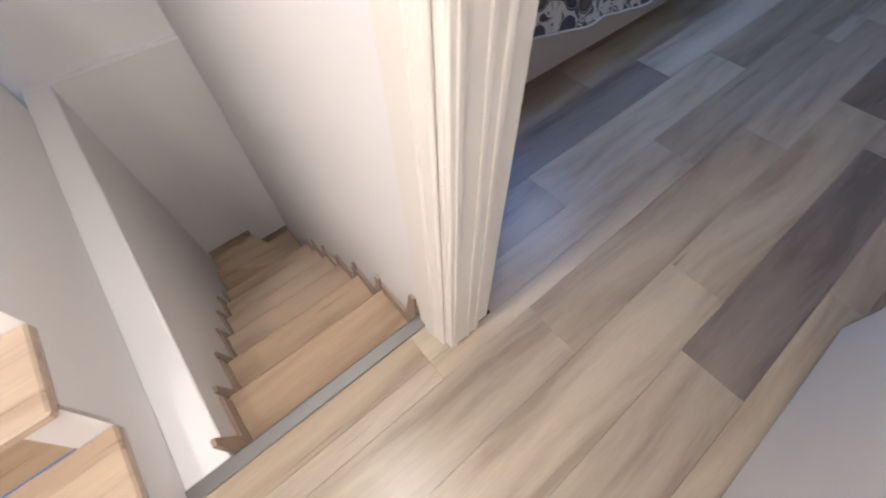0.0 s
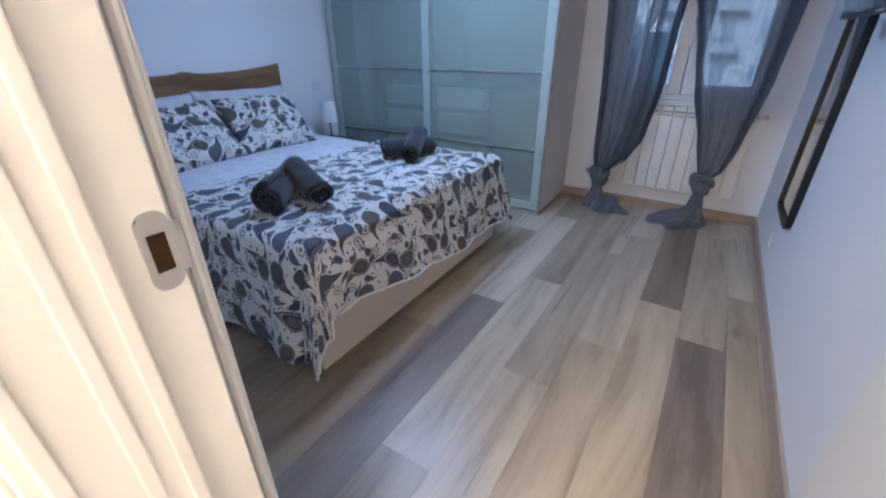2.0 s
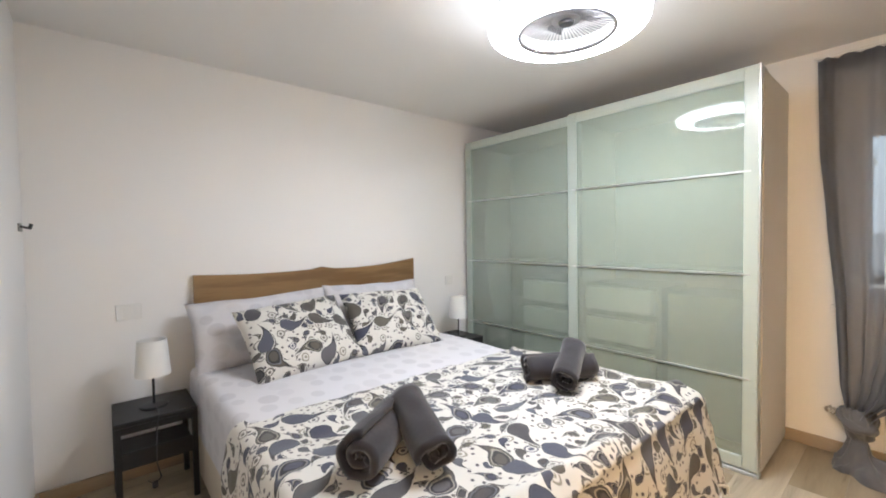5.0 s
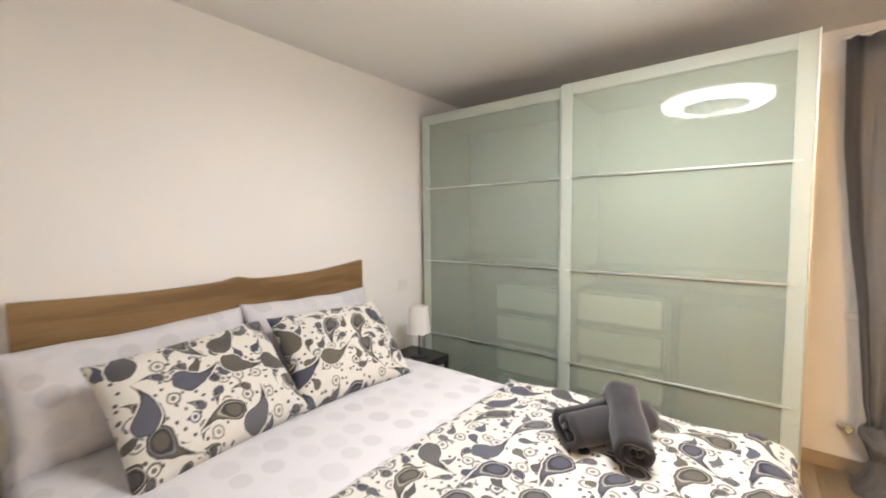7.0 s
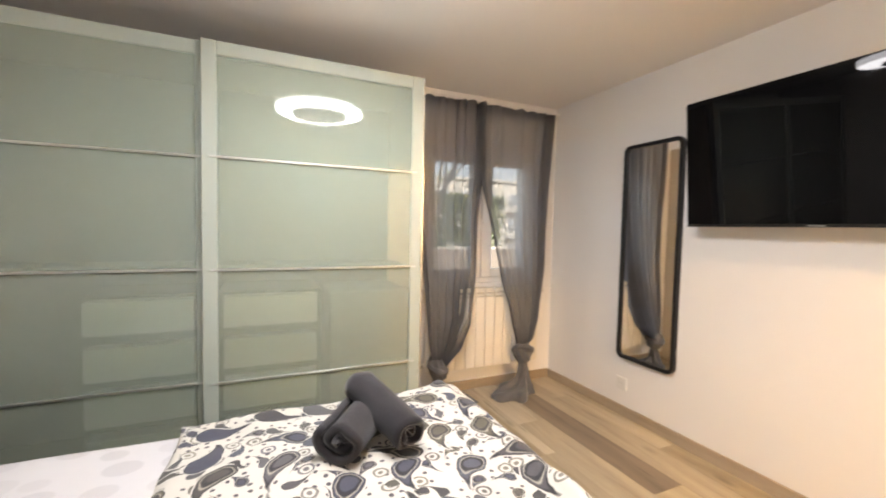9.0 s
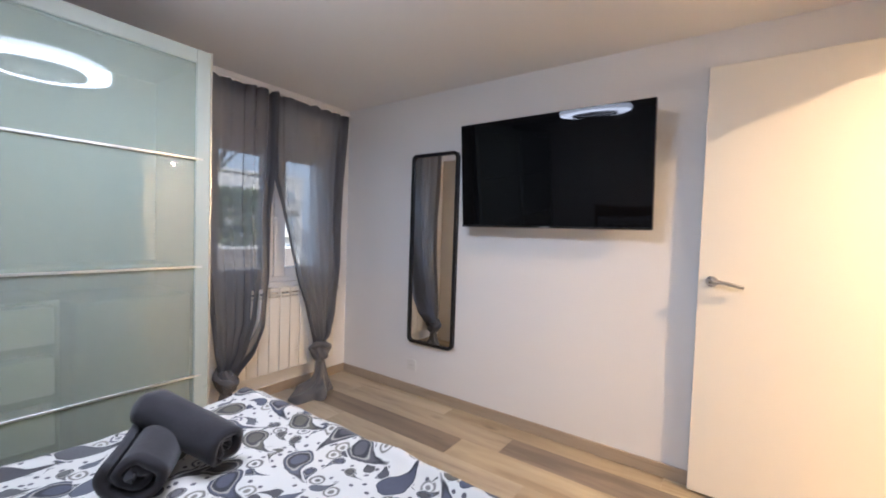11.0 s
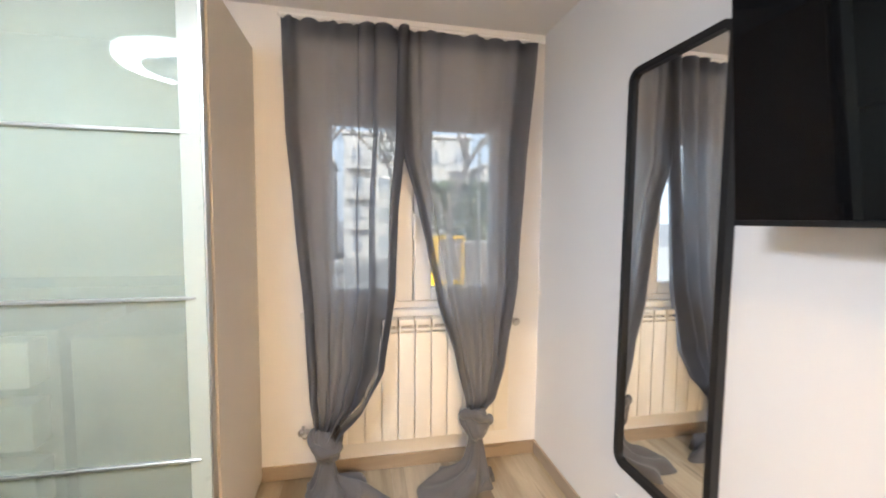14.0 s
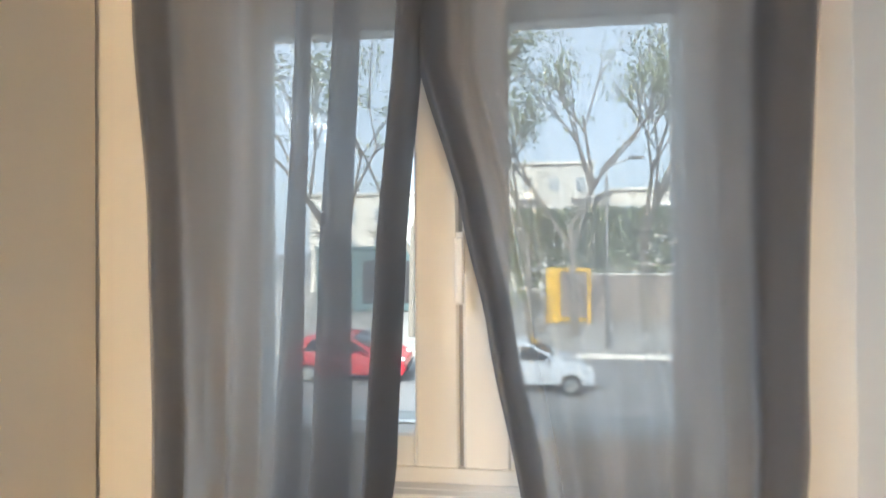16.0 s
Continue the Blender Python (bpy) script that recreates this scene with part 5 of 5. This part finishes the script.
def car(x, y, turn, body_mat, label):
    """A small hatchback with its front to local +x."""
    root = thing("car", (x, y, GZ), label, "car")
    prof = [(-1.9, 0.35), (-1.92, 0.75), (-1.78, 0.98), (-1.45, 1.38), (-1.0, 1.46), (0.1, 1.44), (0.85, 1.02), (1.55, 0.88), (1.88, 0.68), (1.93, 0.45), (1.85, 0.28), (-1.8, 0.26)]
    b = B()

    def side(t, w):
        return [b.verts.new((p[0], w * (1.0 if p[1] < 0.95 else 0.80), p[1])) for p in prof]
    rings = [side(0, -0.82), side(0, 0.82)]
    b.faces.new(rings[0]), b.faces.new(rings[1])
    for k in range(len(prof)):
        b.faces.new((rings[0][k], rings[0][(k + 1) % len(prof)], rings[1][(k + 1) % len(prof)], rings[1][k]))
    bmesh.ops.bevel(b, geom=b.edges[:], offset=0.06, segments=3, affect="EDGES", profile=0.6)
    part("body", b, body_mat, root, "", "all")
    for s in (-1, 1):
        b = B()
        prism(b, [(-1.35, 1.02), (-1.10, 1.36), (-0.25, 1.37), (-0.25, 1.02)], "y", s * 0.70, s * 0.805)
        part("side_window", b, M_CARGLASS, root, "dark side window")
        b = B()
        prism(b, [(-0.18, 1.02), (-0.18, 1.37), (0.12, 1.36), (0.66, 1.04)], "y", s * 0.70, s * 0.805)
        part("side_window", b, M_CARGLASS, root, "dark side window")
        part("headlight", ball(B(), (1.76, s * 0.58, 0.72), 0.13, 12, (1.0, 1.1, 0.6)), M_LAMPGLASS, root, "clear headlight", "all")
        part("mirror", ball(B(), (0.55, s * 0.90, 1.02), 0.09, 10, (0.8, 1, 0.7)), body_mat, root, "", "all")
        for wx in (-1.2, 1.22):
            tyre = part("wheel", tube(B(), (wx, s * 0.66, 0.30), (wx, s * 0.85, 0.30), 0.30, seg=24), M_TYRE, root, "black tyre", 40)
            part("rim", tube(B(), (wx, s * 0.851, 0.30), (wx, s * 0.858, 0.30), 0.20, seg=20), M_ALU, tyre, "alloy rim", 40)
    b = B()
    prism(b, [(0.16, 1.41), (0.20, 1.425), (0.86, 1.045), (0.82, 1.03)], "y", -0.62, 0.62)
    part("windscreen", b, M_CARGLASS, root, "dark windscreen")
    part("grille", box(B(), 1.86, 1.945, -0.45, 0.45, 0.34, 0.50, 0.01), M_DARKPLASTIC, root, "dark lower grille")
    root.rotation_euler = (0, 0, radians(turn))
    return root


car(-4.45, 16.3, 0, M_CARRED, "bright red hatchback parked at the kerb")
car(1.15, 15.7, 0, M_CARSILVER, "silver grey hatchback parked at the kerb")


def limb(b, a, d, length, r, depth, rnd, tips):
    e = a + d * length
    tube(b, a, e, r, r * 0.62, 7, False)
    if depth == 0:
        tips.append(e)
        return
    for k in range(rnd.choice((2, 3))):
        q = (d + Vector((rnd.uniform(-0.65, 0.65), rnd.uniform(-0.65, 0.65), rnd.uniform(-0.1, 0.5)))).normalized()
        limb(b, a + d * length * rnd.uniform(0.7, 1.0), q, length * rnd.uniform(0.62, 0.85), r * 0.6, depth - 1, rnd, tips)
    tips.append(e)


def tree(x, y, height, leaves, seed, label):
    rnd = random.Random(seed)
    root = thing("tree", (x, y, GZ), label, "tree")
    b, tips = B(), []
    limb(b, Vector((0, 0, 0)), Vector((rnd.uniform(-0.05, 0.05), 0, 1)).normalized(), height * 0.33, height * 0.013, 5, rnd, tips)
    part("trunk", b, M_BARK, root, "grey-brown trunk with bare limbs", "all")
    b = B()
    for k in range(leaves):
        c = rnd.choice(tips) + Vector((rnd.gauss(0, 0.35), rnd.gauss(0, 0.35), rnd.gauss(0, 0.3)))
        n = Vector((rnd.uniform(-1, 1), rnd.uniform(-1, 1), rnd.uniform(-1, 1))).normalized()
        t = n.orthogonal().normalized() * rnd.uniform(0.06, 0.12)
        w = n.cross(t)
        b.faces.new([b.verts.new(c + v) for v in (t, w * 0.5, -t, -w * 0.5)])
    part("crown", b, M_LEAF, root, "thin spring foliage")
    return root


tree(2.1, 22.0, 15.0, 2600, 3, "slender street tree with thin spring foliage")
tree(4.2, 22.5, 16.0, 2600, 8, "slender street tree with thin spring foliage")
tree(-3.4, 22.0, 16.0, 2600, 5, "slender street tree with thin spring foliage")
tree(-6.6, 21.5, 15.0, 2600, 12, "slender street tree with thin spring foliage")
tree(8.0, 24.0, 15.0, 2600, 21, "street tree with thin spring foliage")

# yellow steel gate frame on the pavement
gate = thing("yellow_gate", (4.65, 26.0, GZ + 0.14), "yellow painted steel gate frame on the pavement", "gate")
for xa, xb, za, zb in ((-1.20, -0.45, 0, 3.05), (1.00, 1.20, 0, 3.05), (-0.449, 0.999, 2.83, 3.05), (-0.449, 0.999, 0.08, 0.30)):
    part("bar", box(B(), xa, xb, -0.08, 0.08, za, zb, 0.01), M_YELLOW, gate)
part("infill", box(B(), -0.448, 0.998, -0.02, 0.02, 0.302, 2.828), M_BRICKWALL, gate, "brown infill panel")
structure("boundary_wall", box(B(), 5.9, 16.0, 27.0, 27.3, GZ + 0.14, GZ + 2.68, 0.02), M_BRICKWALL, "brown boundary wall")
structure("boundary_wall_cap", box(B(), 5.85, 16.05, 26.95, 27.35, GZ + 2.681, GZ + 2.80, 0.02), M_PALE, "pale coping on the boundary wall")

shed = thing("garden_shed", (-7.2, 31.0, GZ + 0.14), "large grey-green steel shed across the street", "shed")
part("body", box(B(), -4.0, 4.0, -1.5, 1.5, 0.1, 4.1, 0.06, 2), M_BIN, shed)
part("roof", box(B(), -4.1, 4.1, -1.6, 1.6, 4.101, 4.4, 0.08, 2), M_BIN, shed)
for x in (-2.4, 0.0, 2.4):
    part("hatch", box(B(), x - 0.8, x + 0.8, -1.535, -1.50, 0.6, 3.4, 0.01), M_DARKPLASTIC, shed, "dark door")
part("footing", box(B(), -4.0, 4.0, -1.4, 1.4, 0.0, 0.1), M_DARKPLASTIC, shed)

_b = B()
_rnd = random.Random(31)
for k in range(7000):
    c = Vector((_rnd.uniform(1.5, 16.0), 29.5 + _rnd.uniform(-1.0, 1.0), GZ + 0.2 + 6.6 * math.sqrt(_rnd.random())))
    n = Vector((_rnd.uniform(-1, 1), _rnd.uniform(-1, 1), _rnd.uniform(-1, 1))).normalized()
    t = n.orthogonal().normalized() * _rnd.uniform(0.12, 0.24)
    w = n.cross(t)
    _b.faces.new([_b.verts.new(c + v) for v in (t, w * 0.7, -t, -w * 0.7)])
solid("hedge", _b, M_HEDGE, "dense green hedge behind the wall", "hedge", kind="stuff")


def house(x0, x1, y, storeys, wall_mat, label, seed):
    rnd = random.Random(seed)
    h = storeys * 3.0 + 0.6
    root = thing("house", ((x0 + x1) / 2, y, GZ + 0.0), label, "house")
    w = (x1 - x0) / 2
    part("wall", box(B(), -w, w, 0, 9, 0, h), wall_mat, root)
    part("cornice", box(B(), -w - 0.2, w + 0.2, -0.25, 9.2, h + 0.001, h + 0.3, 0.03), M_PALE, root)
    n = max(2, int((x1 - x0) / 2.6))
    for s in range(storeys):
        for k in range(n):
            cx_ = -w + (k + 0.5) * 2 * w / n
            z = 0.9 + 3.0 * s
            f = part("window", box(B(), cx_ - 0.6, cx_ + 0.6, -0.05, -0.001, z, z + 1.5, 0.01), M_PVC, root, "white framed window")
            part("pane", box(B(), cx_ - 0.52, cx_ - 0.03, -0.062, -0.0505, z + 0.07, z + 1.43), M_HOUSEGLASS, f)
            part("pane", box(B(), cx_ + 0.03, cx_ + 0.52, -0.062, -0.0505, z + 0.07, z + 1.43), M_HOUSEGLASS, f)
            if s and k % 2 == 0:
                bal = part("balcony", box(B(), cx_ - 1.0, cx_ + 1.0, -0.95, -0.065, z - 0.75, z - 0.6), M_PALE, root)
                for q in range(12):
                    x = cx_ - 0.97 + q * 1.94 / 11
                    part("baluster", box(B(), x - 0.012, x + 0.012, -0.94, -0.916, z - 0.599, z + 0.30), M_DARKPLASTIC, bal)
                part("handrail", box(B(), cx_ - 1.0, cx_ + 1.0, -0.95, -0.91, z + 0.301, z + 0.35), M_DARKPLASTIC, bal)
    return root


house(-17.0, -3.0, 42.0, 3, M_PALE, "pale rendered house of three storeys with balconies", 1)
house(-2.0, 11.0, 44.0, 4, M_BEIGE, "pale beige rendered house of four storeys with balconies", 2)
house(12.0, 27.0, 42.0, 3, M_PALE, "pale rendered house of three storeys", 3)
pole = thing("street_lamp", (5.0, 20.2, GZ + 0.14), "tall grey steel street lamp", "street lamp")
part("pole", tube(B(), (0, 0, 0), (0, 0, 7.5), 0.09, 0.05, 12), M_STEEL, pole, "", 40)
part("arm", tube(B(), (0, 0, 7.4), (0.9, -0.3, 7.7), 0.035, seg=8), M_STEEL, pole, "", 40)
part("lamp_head", box(B(), 0.75, 1.35, -0.42, -0.22, 7.64, 7.76, 0.03), M_STEEL, pole)
sign = thing("road_sign", (-5.0, 16.0, GZ), "slim dark post with a round road sign", "road sign")
part("post", tube(B(), (0, 0, 0), (0, 0, 6.5), 0.07, seg=10), M_DARKPLASTIC, sign, "", 40)
part("sign_face", tube(B(), (0, -0.05, 2.7), (0, -0.03, 2.7), 0.30, seg=24), M_GREYPLASTIC, sign, "", 40)

# ---- floor boards ----
PW, PL, GAP = 0.1915, 1.285, 0.0006
floor_ob = structure("floor", box(B(), X0 + 0.012, X1 - 0.012, YS + 0.001, Y1 - 0.012, -0.0155, -0.0075), M_BLACK, "oak-look laminate boards in mixed light and dark tones")
_rnd = random.Random(17)
# joints that are known: board's left edge number -> (first joint, tones from there northward)
KNOWN = {0: (0.79, (2, 1, 0, 1)), -1: (1.027, (0, 2, 1, 0)), -2: (0.55, (1, 1, 0, 2)), -5: (0.625, (2, 0, 1, 1)), -3: (1.49, (1, 0, 1, 0)), -4: (0.95, (0, 1, 0, 1)), 1: (1.30, (1, 0, 1, 0))}


def board(x0, x1, y0, y1, tone):
    if y1 - y0 < 0.02 or x1 - x0 < 0.008:
        return
    b = box(B(), -(x1 - x0) / 2 + GAP / 2, (x1 - x0) / 2 - GAP / 2, -(y1 - y0) / 2 + GAP / 2, (y1 - y0) / 2 - GAP / 2, -0.007, 0.0, 0.0004)
    ob = part("floor_board", b, M_OAK[tone], floor_ob)
    ob.location = ((x0 + x1) / 2, (y0 + y1) / 2, 0)


for col in range(-18, 5):
    xa = 0.127 + PW * col
    if col in KNOWN:
        start, tones = KNOWN[col]
    else:
        start, tones = 0.45 + _rnd.random() * PL, tuple(_rnd.choice((0, 0, 1, 1, 1, 2)) for _ in range(4))
    y = start - 2 * PL
    k = -2
    while y < Y1:
        tone = tones[k % 4] if k >= 0 else (0, 1)[(col + k) % 2]
        ya, yb = y, y + PL
        for za, zb, la, lb in ((X0 + 0.002, -0.321, Y0, Y1 - 0.002), (-0.321, 0.43, LY0, Y1 - 0.002), (0.43, X1 - 0.002, Y0, Y1 - 0.002), (SX + 0.043, -0.321, LY0, YS), (0.43, LX1, LY0, YS)):
            board(max(xa, za), min(xa + PW, zb), max(ya, la), min(yb, lb), tone)
        y += PL
        k += 1
